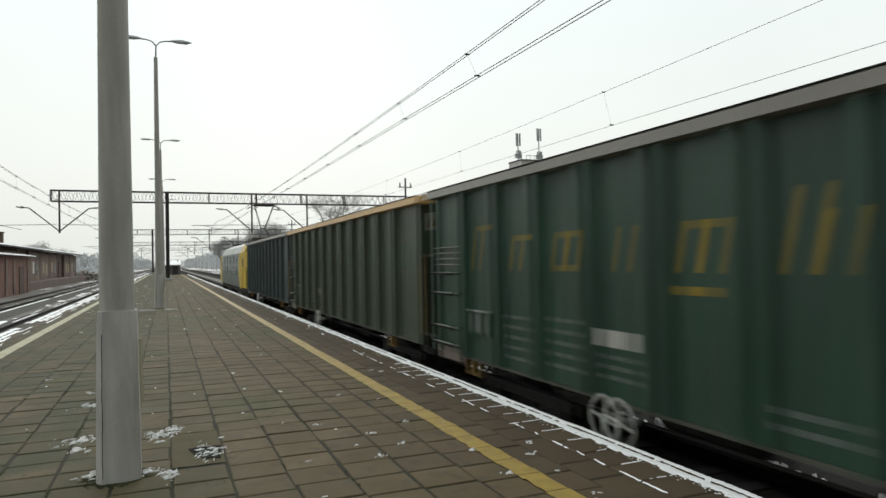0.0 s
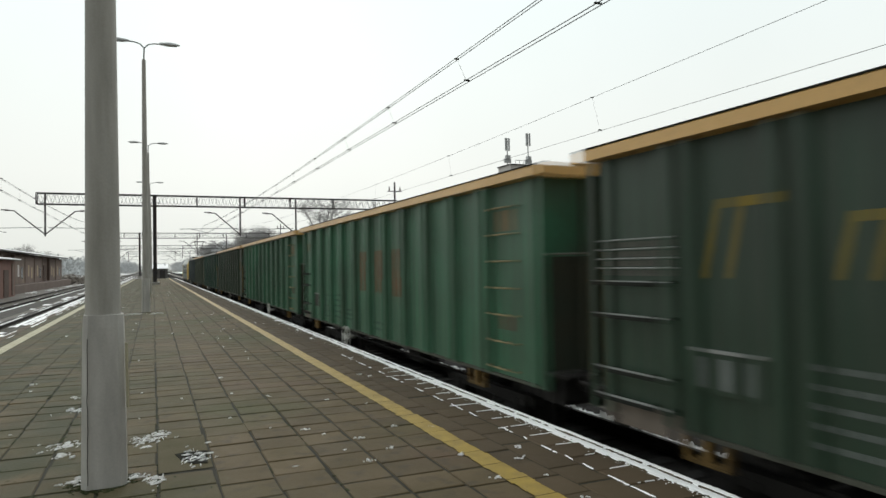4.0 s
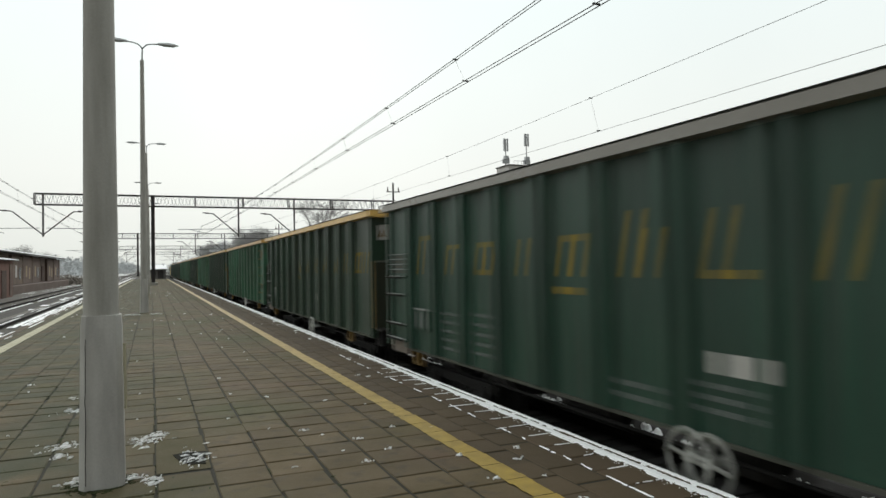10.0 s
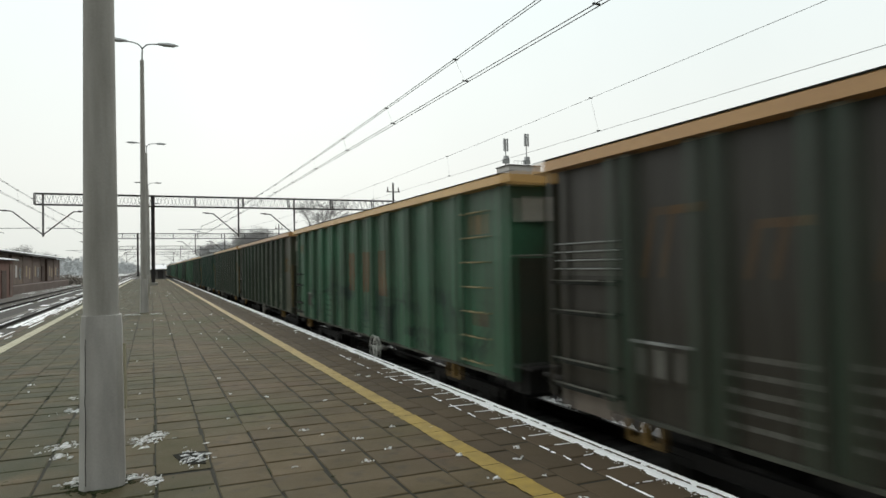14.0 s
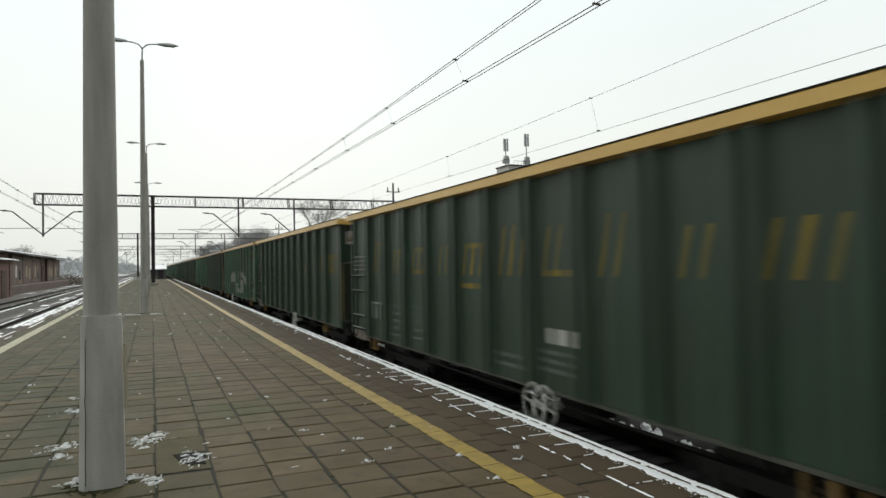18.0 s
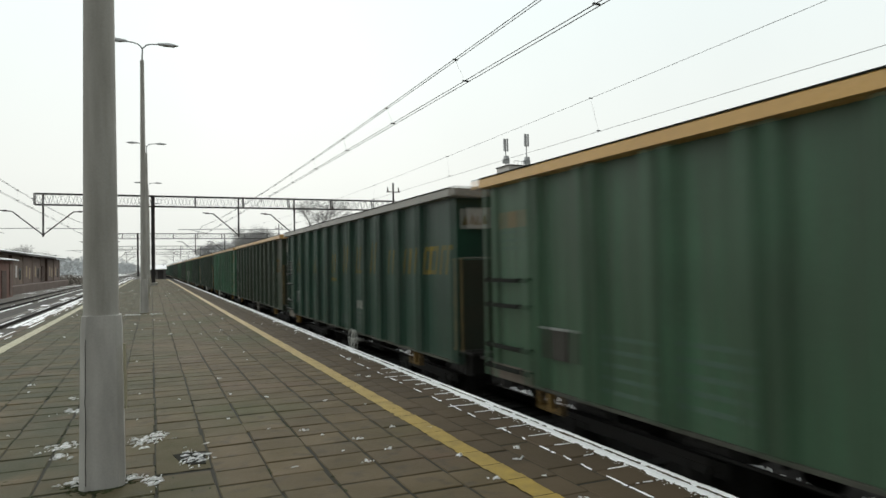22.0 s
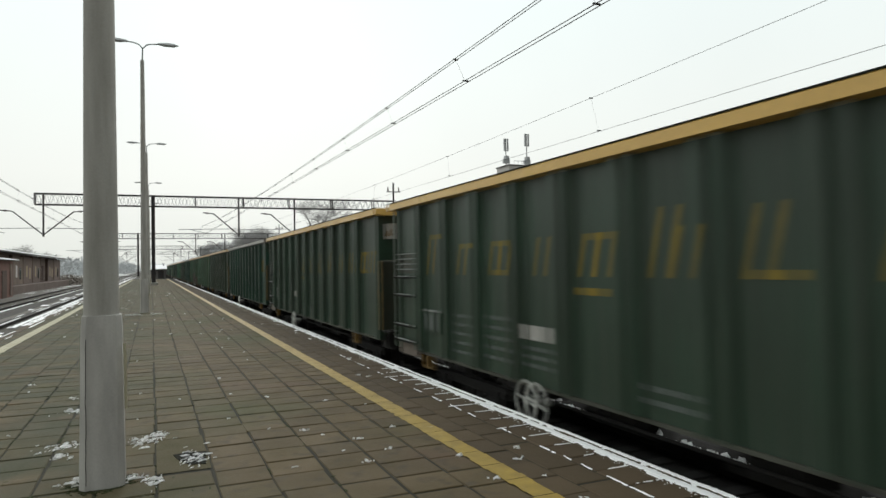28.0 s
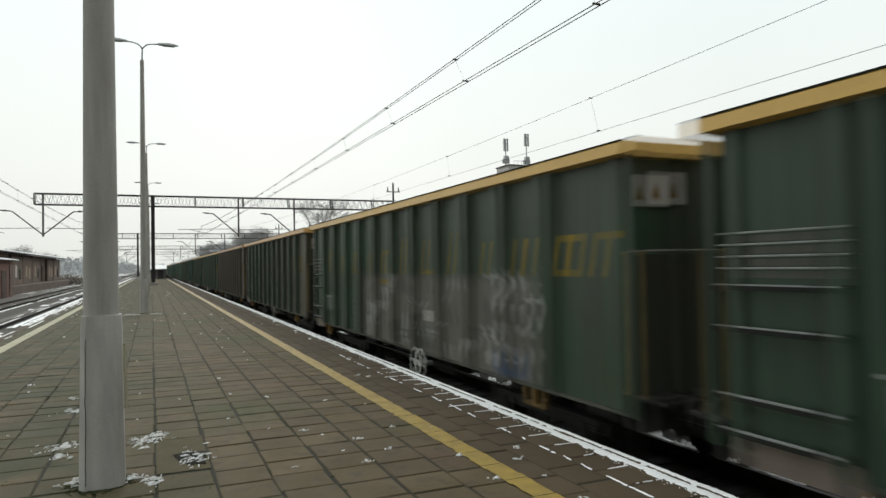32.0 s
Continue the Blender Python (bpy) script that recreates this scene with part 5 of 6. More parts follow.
        part("grab_rail", cached(("grab", e, kind), lambda bm: (tube(bm, (-1.33, e * (FRONT + 0.12), 2.47), (g, e * (FRONT + 0.12), 2.47), 0.013, n=6), tube(bm, (g, e * FRONT, 2.47), (g, e * (FRONT + 0.12), 2.47), 0.013, n=6), tube(bm, (-1.33, e * FRONT, 2.47), (-1.33, e * (FRONT + 0.12), 2.47), 0.013, n=6))), STEP_DULL, w, "thin level grab rail")
        part("end_step", cached(("endstep", e), lambda bm: slab(bm, -1.38, -0.95, *sorted((e * (FRONT + 0.10), e * (FRONT + 0.30))), 1.10, 1.135, 0.006)), GREASE, w, "grimy step plate")
        part("brake_hose", cached(("hose", e), lambda bm: [tube(bm, p, q, 0.028, n=6) for p, q in zip(((-0.42, e * (FRONT + 0.1), 0.86), (-0.42, e * (FRONT + 0.24), 0.72), (-0.40, e * (FRONT + 0.36), 0.50), (-0.36, e * (FRONT + 0.47), 0.46)), ((-0.42, e * (FRONT + 0.24), 0.72), (-0.40, e * (FRONT + 0.36), 0.50), (-0.36, e * (FRONT + 0.47), 0.46), (-0.32, e * (FRONT + 0.53), 0.56)))]), BLACK, w, "black rubber brake hose")
    part("floor", cached("floor", lambda bm: box(bm, -1.365, 1.365, -FRONT + 0.06, FRONT - 0.06, 1.02, 1.15)), INSIDE, w)
    part("centre_sill", cached("centre", lambda bm: (box(bm, -0.3, 0.3, -FRONT, FRONT, 0.66, 1.02), [box(bm, -1.3, 1.3, y - 0.07, y + 0.07, 0.85, 1.02) for y in (-4.6, -3, -1, 1, 3, 4.6)])), BLACK, w)
    part("brake_gear", cached("brake", lambda bm: (tube(bm, (-0.7, 0.6, 0.72), (-0.7, 1.7, 0.72), 0.2, n=10), box(bm, -0.9, -0.5, -1.4, -0.6, 0.55, 0.9), tube(bm, (-1.1, -3.4, 0.72), (-1.1, 3.2, 0.72), 0.02, n=5))), BLACK, w)

    def rims(bm):
        x, y, z0, z1 = 1.54, FRONT + 0.16, RIM_LO, RIM_HI
        for s in (-1, 1):
            prism(bm, [(s * x, z0 + 0.015), (s * x, z1 - 0.02), (s * (x - 0.02), z1), (s * (x - 0.19), z1), (s * (x - 0.2), z1 - 0.02), (s * (x - 0.2), z0)], "y", -y, y)
            a, b = sorted((s * (y - 0.14), s * y))
            box(bm, -x + 0.2, x - 0.2, a, b, z0, z1 - 0.003)
    part("top_rim", cached("rim", rims), rim, w, "capping rail along the upper edge")
    # dark strip added to outline the rim against the sky
    part("rim_edge", cached("rim_edge", lambda bm: box(bm, -1.544, -1.47, -FRONT - 0.16, FRONT + 0.16, RIM_HI - 0.008, RIM_HI + 0.004)), STEP_DARK, w, "thin dark strip along the upper edge")
    # steps at the front corner, ladder at the rear corner
    # upper edges of the steps take step_mat, paler than the bars on kind A
    step_mat = STEP_DARK if kind == "B" else STEP_DULL if faded else STEP_GREY
    for i, z in enumerate((2.19, 1.88, 1.37, 1.11)):
        st = part("step", cached(("step", i), lambda bm: (box(bm, SX - 0.125, SX - 0.085, yb(0.95), yb(0.14), z - 0.040, z - 0.004), tube(bm, (SX, yb(0.15), z), (SX - 0.10, yb(0.15), z), 0.014, n=5), tube(bm, (SX, yb(0.94), z), (SX - 0.10, yb(0.94), z), 0.014, n=5))), STEP_DARK, w, "dark angle-iron step")
        part("step_edge", cached(("stepedge", i), lambda bm: box(bm, SX - 0.118, SX - 0.080, yb(0.955), yb(0.135), z - 0.004, z + 0.006)), step_mat, st, "narrow strip along the upper edge")
    if kind == "A":
        for i in range(4):
            z = 2.575 - 0.088 * i
            part("rack_bar", cached(("rack", i), lambda bm: (tube(bm, (SX - 0.05, yb(0.13), z), (SX - 0.05, yb(0.98), z), 0.008, n=5), tube(bm, (SX, yb(0.14), z), (SX - 0.05, yb(0.14), z), 0.007, n=5), tube(bm, (SX, yb(0.97), z), (SX - 0.05, yb(0.97), z), 0.007, n=5))), STEP_GREY, w, "thin bare steel rod")
        part("foot_plate", cached("footplate", lambda bm: slab(bm, SX - 0.05, SX - 0.038, yb(1.06), yb(0.22), 0.86, 1.075, 0.01)), DIRTY_STEP, w, "dirty beige plate under the steps")
    if kind == "B":
        for i in range(7):
            z = 3.07 - 0.335 * i
            part("rung", cached(("rung", i), lambda bm: (tube(bm, (SX - 0.09, yb(11.80), z), (SX - 0.09, yb(12.33), z), 0.011, n=5), tube(bm, (SX, yb(11.80), z), (SX - 0.09, yb(11.80), z), 0.013, n=5), tube(bm, (SX, yb(12.33), z), (SX - 0.09, yb(12.33), z), 0.013, n=5))), RUNG, w)
        part("rust_panel", cached("rustp", lambda bm: box(bm, SX - 0.006, SX - 0.002, yb(12.30), yb(11.90), 2.78, 3.04)), OCHRE_DULL, w, "small dull ochre panel")
        part("rust_panel", cached("rustq", lambda bm: box(bm, SX - 0.006, SX - 0.002, yb(12.24), yb(11.98), 1.54, 1.72)), RUST_DULL, w, "small dull red panel")
        part("rust_panel", cached("ochre_front", lambda bm: box(bm, SX - 0.006, SX - 0.002, yb(0.80), yb(0.36), 2.82, 3.02)), OCHRE_DULL, w, "small dull ochre panel")
        part("mesh_step", cached("lowstep", lambda bm: prism(bm, [(SX - 0.02, 0.95), (SX - 0.05, 0.95), (SX - 0.05, 1.12), (SX - 0.02, 1.12)], "y", yb(0.95), yb(0.08))), DIRTY_STEP, w)
    holder = part("card_holder", cached("card", lambda bm: box(bm, SX - 0.035, SX - 0.002, yb(1.84), yb(1.36), 1.32, 1.64)), HOLDER if kind == "B" else paint, w, "waybill holder")
    part("lip", cached("cardlip", lambda bm: box(bm, SX - 0.045, SX - 0.002, yb(1.87), yb(1.33), 1.642, 1.664)), STEP_GREY, holder)
    if kind == "A":
        part("card", cached("cardpaper", lambda bm: (box(bm, SX - 0.038, SX - 0.035, yb(1.55), yb(1.41), 1.36, 1.60), box(bm, SX - 0.038, SX - 0.035, yb(1.79), yb(1.65), 1.36, 1.60))), stencil_mat, holder, "pale waybill cards")
    for d in (1.35, 11.2):
        part("lifting_bracket", cached(("hook", d), lambda bm: (box(bm, -1.42, -1.34, yb(d) - 0.13, yb(d) - 0.08, 0.74, 0.92), box(bm, -1.42, -1.34, yb(d) + 0.08, yb(d) + 0.13, 0.74, 0.92), box(bm, -1.42, -1.34, yb(d) - 0.13, yb(d) + 0.13, 0.72, 0.76))), HOOK_YELLOW, w, "yellow lifting bracket")

    def handwheel(bm):
        c = (-1.50, yb(4.72 + off * 0.945), 0.79)
        ring(bm, c, 0.225, 0.02, "x", 22, 6)
        tube(bm, (-1.52, c[1], c[2]), (-1.30, c[1], c[2]), 0.045, n=10)
        for i in range(4):
            a = math.pi * (0.06 + i / 2)
            tube(bm, c, (c[0], c[1] + 0.225 * math.cos(a), c[2] + 0.225 * math.sin(a)), 0.018, n=5)
    part("brake_handwheel", cached(("handwheel", off), handwheel), WHEEL_DIRTY if faded else WHEEL_WHITE, w, "grimy spoked brake handwheel" if faded else "worn white spoked brake handwheel")
    # stencilled data, as plain bars
    x = SX - 0.004
    rows = [(0.18, 0.94, 2.505 - 0.088 * i, 0.05) for i in range(4)] if kind == "A" else [(0.2, 0.8, 2.75 - 0.10 * i, 0.035) for i in range(3)]
    rows += [(2.42, 3.02, 1.62 - 0.13 * i, 0.042) for i in range(5)] + [(3.46, 4.06, 1.66 - 0.13 * i, 0.045) for i in range(5)]
    rows += [(4.48, 5.02, 1.36 - 0.10 * i, 0.045) for i in range(3)] + [(6.58, 7.2, 1.22 - 0.12 * i, 0.05) for i in range(2)]

    def stencil(lo, hi):
        def draw(bm):
            for d0, d1, z, h in rows:
                if lo <= d0 < hi:
                    r = random.Random(int(d0 * 100 + z * 1000))
                    u = d0
                    while u < d1:
                        q = min(d1, u + r.uniform(0.05, 0.16))
                        box(bm, x, x + 0.003, yb(q + (off if lo == 4 else 0)), yb(u + (off if lo == 4 else 0)), z, z + h)
                        u = q + 0.03
        return draw
    for lo, hi in ((0, 1), (2, 3), (3, 4), (4, 5), (6, 7)):
        tagged(part("data_stencil", cached(("stencil", kind, lo, off), stencil(lo, hi)), DULL_MARK if kind == "A" and lo == 0 else stencil_mat, w, "worn pale stencilled bars"), kind="stuff")
    if kind == "A":
        at = 4.41 + off * 1.08
        part("data_plate", cached(("plate", off), lambda bm: (box(bm, x, x + 0.003, yb(at + 0.24), yb(at), 1.48, 1.65), box(bm, x, x + 0.003, yb(at + 0.56), yb(at + 0.28), 1.48, 1.65))), plate_mat, w, "pale data plate")
        for i, bars in enumerate(BARS):
            part("marking", cached(("bars", i), lambda bm: [stroke(bm, *bar) if bar[3] > 0.1 else stroke(bm, *bar, 0.0) for bar in bars]), marks, w, "broad leaning yellow bars")
    else:
        for i, bars in enumerate(BLOCKS):
            part("marking", cached(("blocks", i), lambda bm: [stroke(bm, u, z, a, h, 0.0) for u, z, a, h in bars]), marks, w, "broad orange bars")
    if paint is OLIVE_SPRAY:
        for i, (pts, wide) in enumerate(SWASHES):
            tagged(part("sprayed_swash", cached(("swash", i), lambda bm: swash(bm, pts, wide)), SPRAY_CREAM, w, "pale cream sprayed stroke"), kind="stuff")
    for y in (4.3, -4.3):
        bogie(w, y)
    TRAIN.append((w, -k * PITCH - FRONT - back))
    return w


STEP_DARK = mat("step_dark_paint", (0.016, 0.018, 0.015), (0.030, 0.030, 0.025), scale=5, fine=40, rough=0.9, spec=0.15)
STEP_DULL = mat("step_grimy_paint", (0.15, 0.145, 0.12), (0.09, 0.085, 0.07), scale=5, fine=40)
SILL_GRIME = mat("grimy_sill_paint", (0.085, 0.088, 0.068), (0.045, 0.043, 0.034), scale=2.5, fine=25, rough=0.75, amount=0.8)
# soot on the ends, with shade between wagons put into the colour
SOOT_SHADE = mat("sooty_shaded_end_paint", (0.0442, 0.0520, 0.0377), (0.0650, 0.0520, 0.0364), scale=2, fine=25, rough=0.9, spec=0.15)
RIM_TAN = mat("rim_tan_paint", (0.6660, 0.4005, 0.1350), (0.5400, 0.3150, 0.1170), scale=1.5, fine=25, rough=0.3, spec=0.5)
RIM_YELLOW = mat("rim_yellow_paint", (0.7200, 0.4500, 0.1125), (0.5940, 0.3600, 0.1080), scale=1.5, fine=25, rough=0.3, spec=0.5)
RIM_GREY = mat("rim_grey_paint", (0.2430, 0.2250, 0.1980), (0.1800, 0.1620, 0.1395), scale=1.5, fine=25, rough=0.3, spec=0.5)
RIM_RUSTY = mat("rim_rusty_tan_paint", (0.5400, 0.3105, 0.1305), (0.4140, 0.2295, 0.1080), scale=1.5, fine=25, rough=0.3, spec=0.5)
GREEN = wagon_paint("green_wagon_paint", (0.0509, 0.1662, 0.0936), (0.0452, 0.0905, 0.0559))
GREEN_DULL = wagon_paint("dull_green_wagon_paint", (0.0521, 0.1261, 0.0709), (0.0502, 0.0773, 0.0472))
DARK = wagon_paint("dark_green_wagon_paint", (0.0260, 0.0583, 0.0354), (0.0260, 0.0403, 0.0268))
TEAL = wagon_paint("teal_wagon_paint", (0.0171, 0.0624, 0.0386), (0.0179, 0.0403, 0.0284))
OLIVE = wagon_paint("olive_wagon_paint", (0.0666, 0.0690, 0.0446), (0.0580, 0.0508, 0.0347))
OLIVE_BROWN = wagon_paint("olive_brown_wagon_paint", (0.0669, 0.0550, 0.0371), (0.0540, 0.0435, 0.0299))
RIB_GREEN = wagon_paint("rib_green_wagon_paint", (0.0307, 0.0562, 0.0362), (0.0346, 0.0445, 0.0297))
DARK_OLIVE = wagon_paint("dark_olive_wagon_paint", (0.0326, 0.0563, 0.0335), (0.0365, 0.0407, 0.0270))
BLUISH = wagon_paint("bluish_dark_wagon_paint", (0.0363, 0.0611, 0.0670), (0.0363, 0.0489, 0.0485))
GREY_GREEN = wagon_paint("grey_green_wagon_paint", (0.0501, 0.0716, 0.0444), (0.0415, 0.0515, 0.0335))
PALE_SPRAY = (0.22, 0.235, 0.17)


def y_of(d0, d1):
    return FRONT - d1, FRONT - d0


OLIVE_SPRAY = wagon_paint("sprayed_olive_wagon_paint", (0.0568, 0.0706, 0.0441), (0.0536, 0.0509, 0.0354), [(PALE_SPRAY, *y_of(6.6, 11.6), 1.0, 2.15, 1.5, 0.48), ((0.085, 0.17, 0.105), *y_of(5.2, 9.9), 1.1, 1.9, 2.6, 0.56)])
GREEN_SCRAWL = wagon_paint("scrawled_green_wagon_paint", (0.0482, 0.1489, 0.0832), (0.0420, 0.0762, 0.0467), [((0.020, 0.040, 0.030), *y_of(2.2, 12.4), 0.95, 2.0, 1.7, 0.53)])
GREEN_TAG = wagon_paint("tagged_green_wagon_paint", (0.0512, 0.1255, 0.0677), (0.0422, 0.0714, 0.0432), [((0.27, 0.28, 0.245), *y_of(3.9, 10.1), 1.15, 2.2, 1.5, 0.44)])
GREEN_PATCHED = wagon_paint("patched_green_wagon_paint", (0.0512, 0.1214, 0.0677), (0.0422, 0.0714, 0.0432), [((0.085, 0.068, 0.058), *y_of(6.4, 9.7), 0.8, 2.02, 0.3, 0.05), ((0.075, 0.060, 0.050), *y_of(9.6, 12.0), 0.8, 1.64, 0.3, 0.05)])
GREEN_RUST = wagon_paint("rust_patched_green_wagon_paint", (0.0495, 0.1174, 0.0661), (0.0422, 0.0714, 0.0432), [((0.10, 0.075, 0.05), *y_of(6.0, 9.8), 0.9, 2.2, 0.5, 0.15)])
BROWN_PATCHED = wagon_paint("patched_brown_wagon_paint", (0.0300, 0.0253, 0.0180), (0.0243, 0.0209, 0.0152), [((0.028, 0.050, 0.034), *y_of(5.8, 12.7), 0.9, 2.1, 0.2, 0.05)])
DARK_SPRAY = wagon_paint("sprayed_dark_green_wagon_paint", (0.0357, 0.0714, 0.0417), (0.0341, 0.0460, 0.0299), [((0.115, 0.108, 0.092), *y_of(4.4, 11.3), 0.8, 2.22, 0.9, 0.28), ((0.060, 0.058, 0.050), *y_of(4.4, 11.2), 0.85, 2.2, 1.3, 0.55), ((0.24, 0.24, 0.225), *y_of(4.5, 11.5), 1.0, 2.25, 1.9, 0.58), ((0.33, 0.33, 0.31), *y_of(9.9, 11.5), 1.0, 2.3, 2.4, 0.56), ((0.05, 0.085, 0.15), *y_of(10.3, 11.0), 0.95, 1.35, 1.6, 0.42)])

KINDS = {
    "bluish": ("A", BLUISH, RIM_GREY, FAINT_MARK, "dark bluish-green open gondola wagon with grey rim"),
    "grey_green": ("A", GREY_GREEN, RIM_TAN, FAINT_MARK, "weathered grey-green open gondola wagon with tan rim"),
    "dark_olive": ("A", DARK_OLIVE, RIM_TAN, LETTER_FADED, "dark olive-green gondola wagon with tan rim and ochre marks"),
    "green": ("B", GREEN, RIM_TAN, LETTER_O, "green open gondola wagon with ribbed sides and tan rim"),
    "dull": ("B", GREEN_DULL, RIM_TAN, LETTER_O, "dull green open gondola wagon with ribbed sides and tan rim"),
    "scrawl": ("B", GREEN_SCRAWL, RIM_TAN, LETTER_O, "green gondola wagon with dark sprayed scrawl on its side"),
    "tag": ("B", GREEN_TAG, RIM_TAN, LETTER_O, "green gondola wagon with a pale sprayed tag on its side"),
    "patched": ("B", GREEN_PATCHED, RIM_TAN, LETTER_O, "green gondola wagon with a brown overpainted lower patch"),
    "rusty": ("B", GREEN_RUST, RIM_TAN, LETTER_O, "green gondola wagon with a rusty lower patch"),
    "dark": ("A", DARK, RIM_YELLOW, LETTER_Y, "dark green gondola wagon with yellow rim and yellow marks"),
    "dark_tan": ("A", DARK, RIM_TAN, LETTER_Y, "dark green gondola wagon with tan rim and yellow marks"),
    "dark_spray": ("A", DARK_SPRAY, RIM_YELLOW, LETTER_Y, "dark green gondola wagon with grey graffiti and yellow rim"),
    "teal": ("A", TEAL, RIM_GREY, LETTER_Y, "dark teal gondola wagon with grey rim and yellow marks"),
    "olive": ("A", OLIVE, RIM_TAN, LETTER_FADED, "dirty olive gondola wagon with tan rim and faded marks"),
    "olive_spray": ("A", OLIVE_SPRAY, RIM_RUSTY, LETTER_FADED, "dirty olive gondola wagon with pale graffiti and tan rim"),
    "brown_patched": ("A", BROWN_PATCHED, RIM_RUSTY, LETTER_RUST, "brown gondola wagon with a green overpainted lower patch"),
    "red_brown": ("A", OLIVE_BROWN, RIM_RUSTY, LETTER_RUST, "dirty olive-brown gondola wagon with tan rim and faded marks"),
}
ORDER = ["bluish", "grey_green", "teal", "dark_olive", "green", "green", "dark_tan", "green", "dark", "green", "dark", "teal", "dark_olive", "olive_spray",
 "scrawl", "brown_patched", "tag", "dark", "dark", "green", "dark_olive", "teal", "patched", "dull", "dark_olive", "teal", "dark", "dark",
 "red_brown", "olive", "dark_spray", "dark", "green", "dark"]
for n, kind in enumerate(ORDER):
    wagon(n - 2, *KINDS[kind])


LOCO_BAND = mat("loco_band_paint", (0.13, 0.155, 0.145), (0.09, 0.10, 0.095), scale=1.2, fine=20, rough=0.5)


def locomotive():
    ln = 18.6
    front = 2 * PITCH - 0.11 + ln
    o = front - ln / 2
    e = thing("electric_locomotive", pose(TRACK_1, advance(0) + o, RAIL_Z), "grey electric locomotive with yellow cab ends, pantograph raised", "locomotive")
    h = ln / 2

    def hull(bm):
        prof = [(-1.46, 1.05), (-1.48, 1.25), (-1.48, 2.5), (-1.44, 3.05), (1.44, 3.05), (1.48, 2.5), (1.48, 1.25), (1.46, 1.05)]
        prism(bm, prof, "y", -h + 2.3, h - 2.3)
    part("body", shape(hull), LOCO_GREY, e)

    def roof(bm):
        prism(bm, [(-1.44, 3.052), (-1.25, 3.45), (-0.8, 3.68), (0.8, 3.68), (1.25, 3.45), (1.44, 3.052)], "y", -h + 1.6, h - 1.6)
    part("roof", shape(roof), LOCO_PALE, e, "pale grey curved roof")
    for s in (-1, 1):
        def cab(bm):
            a, b = s * (h - 2.29), s * h
            rows = []
            p = [(a, 1.05), (b - s * 0.06, 1.05), (b, 2.05), (b - s * 0.55, 3.05), (a, 3.05)]
            for x in (-1.48, 1.48):
                rows.append([bm.verts.new((x * (0.985 if abs(y) > h - 0.6 else 1.0), y, z)) for y, z in p])
            m = len(p)
            for i in range(m):
                bm.faces.new((rows[0][i], rows[0][(i + 1) % m], rows[1][(i + 1) % m], rows[1][i]))
            bm.faces.new(rows[0][::-1])
            bm.faces.new(rows[1])
        c = part("cab", shape(cab), LOCO_YELLOW, e, "yellow cab end")
        part("cab_window", shape(lambda bm: box(bm, -1.05, 1.05, *sorted((s * (h - 0.42), s * (h - 0.1))), 2.2, 2.85)), GLASS, c)
        for sx in (-1, 1):
            part("side_window", shape(lambda bm: box(bm, *sorted((sx * 1.475, sx * 1.495)), *sorted((s * (h - 1.55), s * (h - 1.2))), 2.25, 2.7)), GLASS, c)
            part("headlight", shape(lambda bm: tube(bm, (sx * 0.85, s * (h - 0.05), 1.5), (sx * 0.85, s * (h + 0.03), 1.5), 0.12, n=10)), LENS, c)
        part("snow_plough", shape(lambda bm: box(bm, -1.3, 1.3, *sorted((s * (h - 0.35), s * (h - 0.1))), 0.25, 1.04)), BLACK, e)
        for x in (-0.875, 0.875):
            part("buffer", shape(lambda bm: (tube(bm, (x, s * (h - 0.1), 0.98), (x, s * (h + 0.24), 0.98), 0.09, n=8), tube(bm, (x, s * (h + 0.22), 0.98), (x, s * (h + 0.29), 0.98), 0.22, n=12))), GREASE, e)
    part("cab_roof", shape(lambda bm: prism(bm, [(-1.45, 3.056), (-1.27, 3.47), (-0.8, 3.70), (0.8, 3.70), (1.27, 3.47), (1.45, 3.056)], "y", -h + 0.62, -h + 2.6)), LOCO_YELLOW, e, "yellow roof end over the cab")
    part("lower_band", shape(lambda bm: box(bm, -1.492, -1.47, -h + 2.3, h - 2.3, 1.1, 1.95)), LOCO_BAND, e, "darker grey-green lower band")
    part("yellow_disc", shape(lambda bm: tube(bm, (-1.475, -h + 2.45, 2.0), (-1.505, -h + 2.45, 2.0), 1.04, n=28)), LOCO_YELLOW, e, "broad yellow disc behind the cab")
    for y in (-4.4, -2.2, 0.0, 2.2, 4.4):
        for z in (1.75, 2.45):
            part("side_window", shape(lambda bm: box(bm, -1.505, -1.475, y - 0.3, y + 0.3, z, z + 0.5)), GLASS, e)
    part("underframe", shape(lambda bm: box(bm, -1.35, 1.35, -h + 0.4, h - 0.4, 0.75, 1.05)), BLACK, e)
    for y in (-5.4, 5.4):
        b = part("bogie", shape(lambda bm: [box(bm, s * 1.05 - 0.08, s * 1.05 + 0.08, -2.0, 2.0, 0.45, 0.75) for s in (-1, 1)]), BLACK, e)
        b.location = (0, y, 0)
        for c in (-1.6, 0.0, 1.6):
            ws = part("wheelset", shape(lambda bm: (tube(bm, (-0.9, 0, 0), (0.9, 0, 0), 0.1, n=8), [tube(bm, (s * 0.7, 0, 0), (s * 0.84, 0, 0), 0.6, n=22) for s in (-1, 1)])), GREASE, b)
            ws.location = (0, c, 0.6)
    py = -5.9
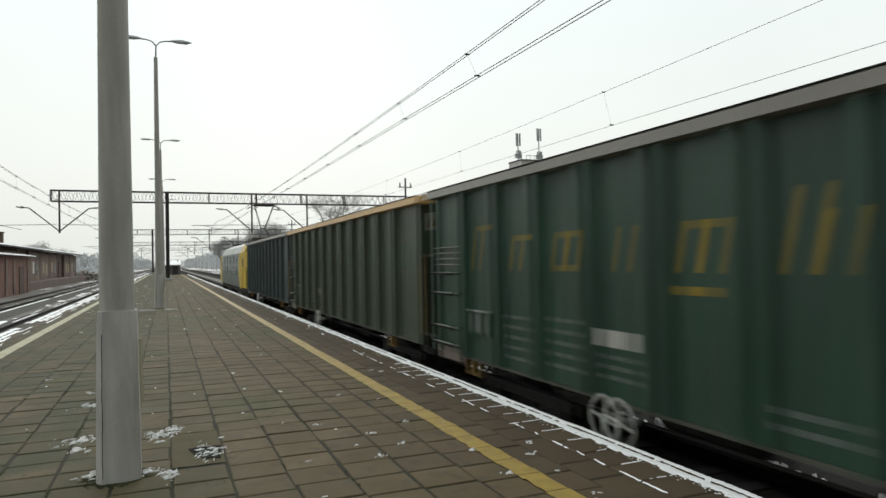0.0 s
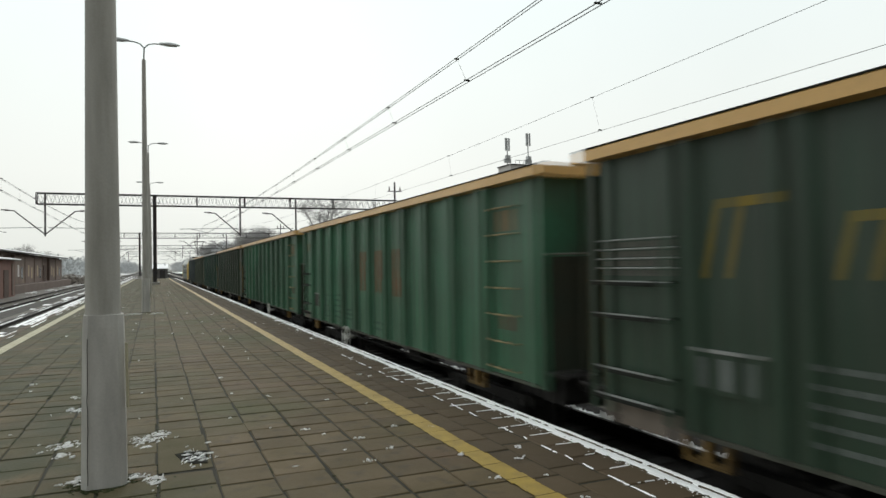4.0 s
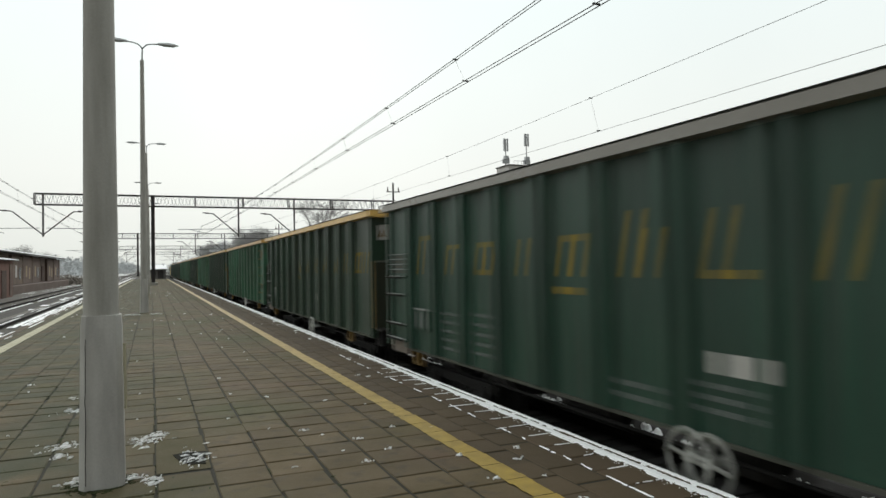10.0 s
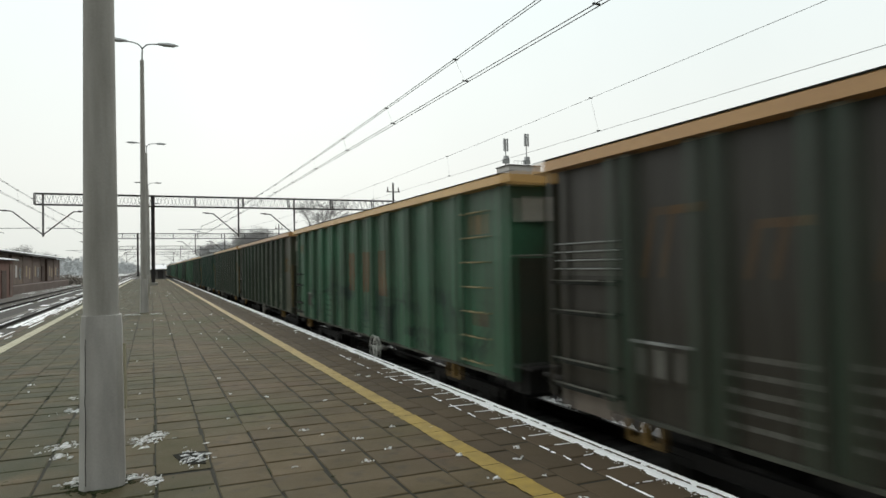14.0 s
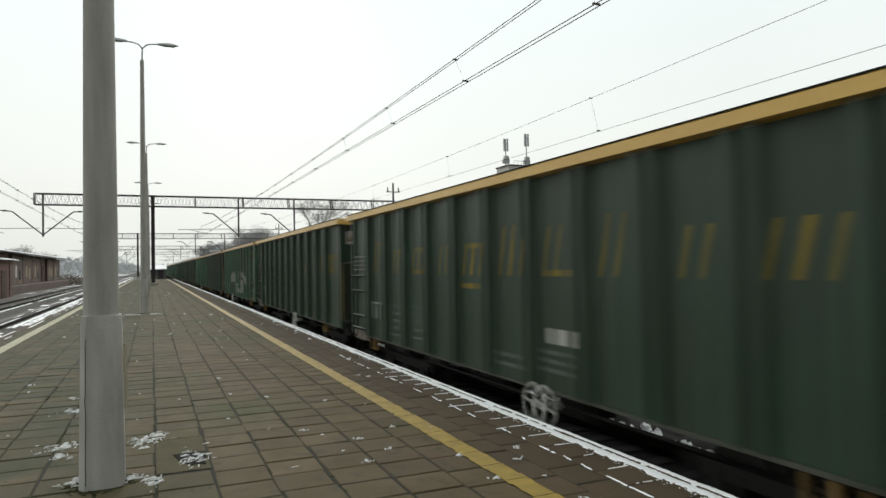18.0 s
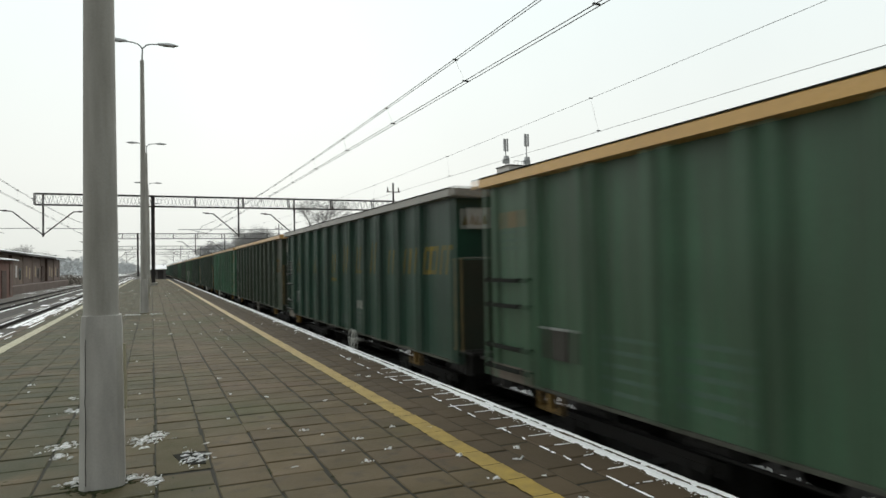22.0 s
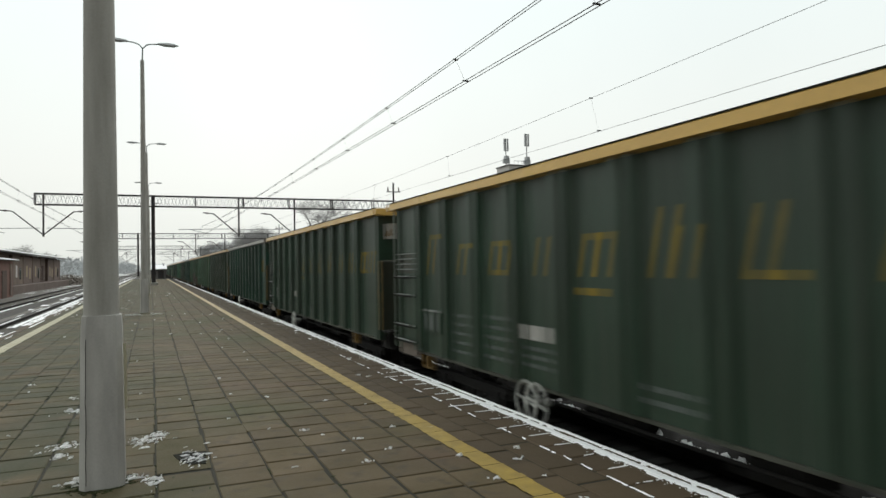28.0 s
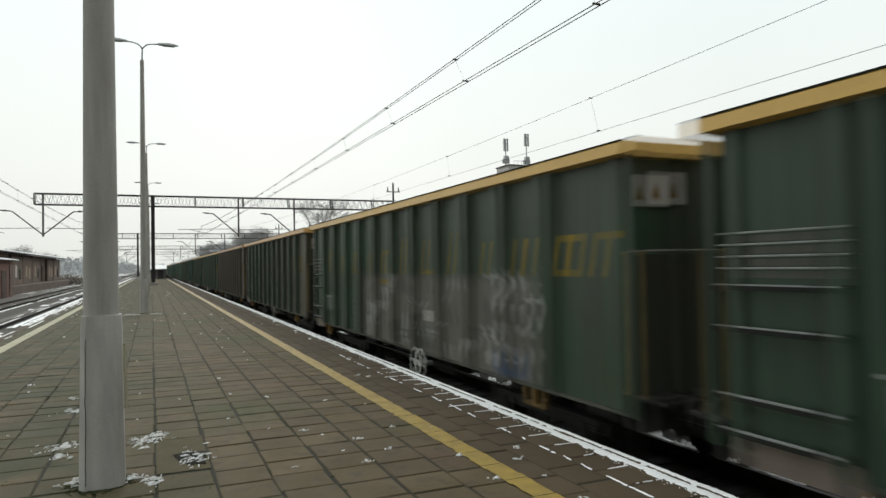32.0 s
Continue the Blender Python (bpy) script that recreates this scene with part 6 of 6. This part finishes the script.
    pan = part("pantograph", shape(lambda bm: ([tube(bm, (s * 0.30, py - 0.3, 3.9), (s * 0.12, py + 0.5, 4.55), 0.05, n=5) for s in (-1, 1)], [tube(bm, (s * 0.12, py + 0.5, 4.55), (s * 0.55, py - 0.1, 5.85), 0.04, n=5) for s in (-1, 1)],
                                               tube(bm, (-0.14, py + 0.5, 4.55), (0.14, py + 0.5, 4.55), 0.03, n=5), box(bm, -0.8, 0.8, py - 0.8, py + 1.0, 3.74, 3.92))), STEEL, e, "raised pantograph")
    part("contact_strip", shape(lambda bm: [(tube(bm, (-0.6, py + d, 5.88), (0.6, py + d, 5.88), 0.055, n=5), tube(bm, (-0.6, py + d, 5.88), (-0.95, py + d, 5.68), 0.025, n=5), tube(bm, (0.6, py + d, 5.88), (0.95, py + d, 5.68), 0.025, n=5)) for d in (-0.3, 0.1)]), GREASE, pan)
    part("folded_pantograph", shape(lambda bm: (box(bm, -0.7, 0.7, -py - 0.9, -py + 0.9, 3.8, 3.88), [tube(bm, (s * 0.5, -py - 1.0, 3.98), (s * 0.45, -py + 1.0, 4.05), 0.035, n=5) for s in (-1, 1)], tube(bm, (-0.9, -py, 4.1), (0.9, -py, 4.1), 0.035, n=5))), STEEL, e, "lowered pantograph")
    part("roof_gear", shape(lambda bm: (box(bm, -0.5, 0.5, -1.6, 1.4, 3.68, 3.95), [tube(bm, (0.3, y, 3.68), (0.3, y, 4.0), 0.08, n=8) for y in (-3.2, -2.4, 2.2, 3.0)])), STEEL, e)
    TRAIN.append((e, o))


locomotive()
make_paving()


def motions():
    """The train rolls away along the near track; its wheels turn as they pass."""
    times = [i * 1.0 for i in range(33)]
    for ob, off in TRAIN:
        walk(ob, [(t, pose(TRACK_1, advance(t) + off, RAIL_Z)) for t in times])
    for w, c in AXLES:
        off = w.parent.parent.location.y - advance(0) + w.parent.location.y + c
        near = [i / 30 for i in range(961) if -2.0 < advance(i / 30) + off < 24.0]
        if not near:
            continue
        rows = []
        spin0 = advance(near[0]) / 0.46
        for t in near:
            rows.append((t, pose(0, c, 0.46, -math.degrees(advance(t) / 0.46 - spin0))))
        if near[0] > 0:
            rows.insert(0, (0.0, pose(0, c, 0.46)))
        if near[-1] < 32:
            rows.append((32.0, rows[-1][1]))
        walk(w, rows)


motions()
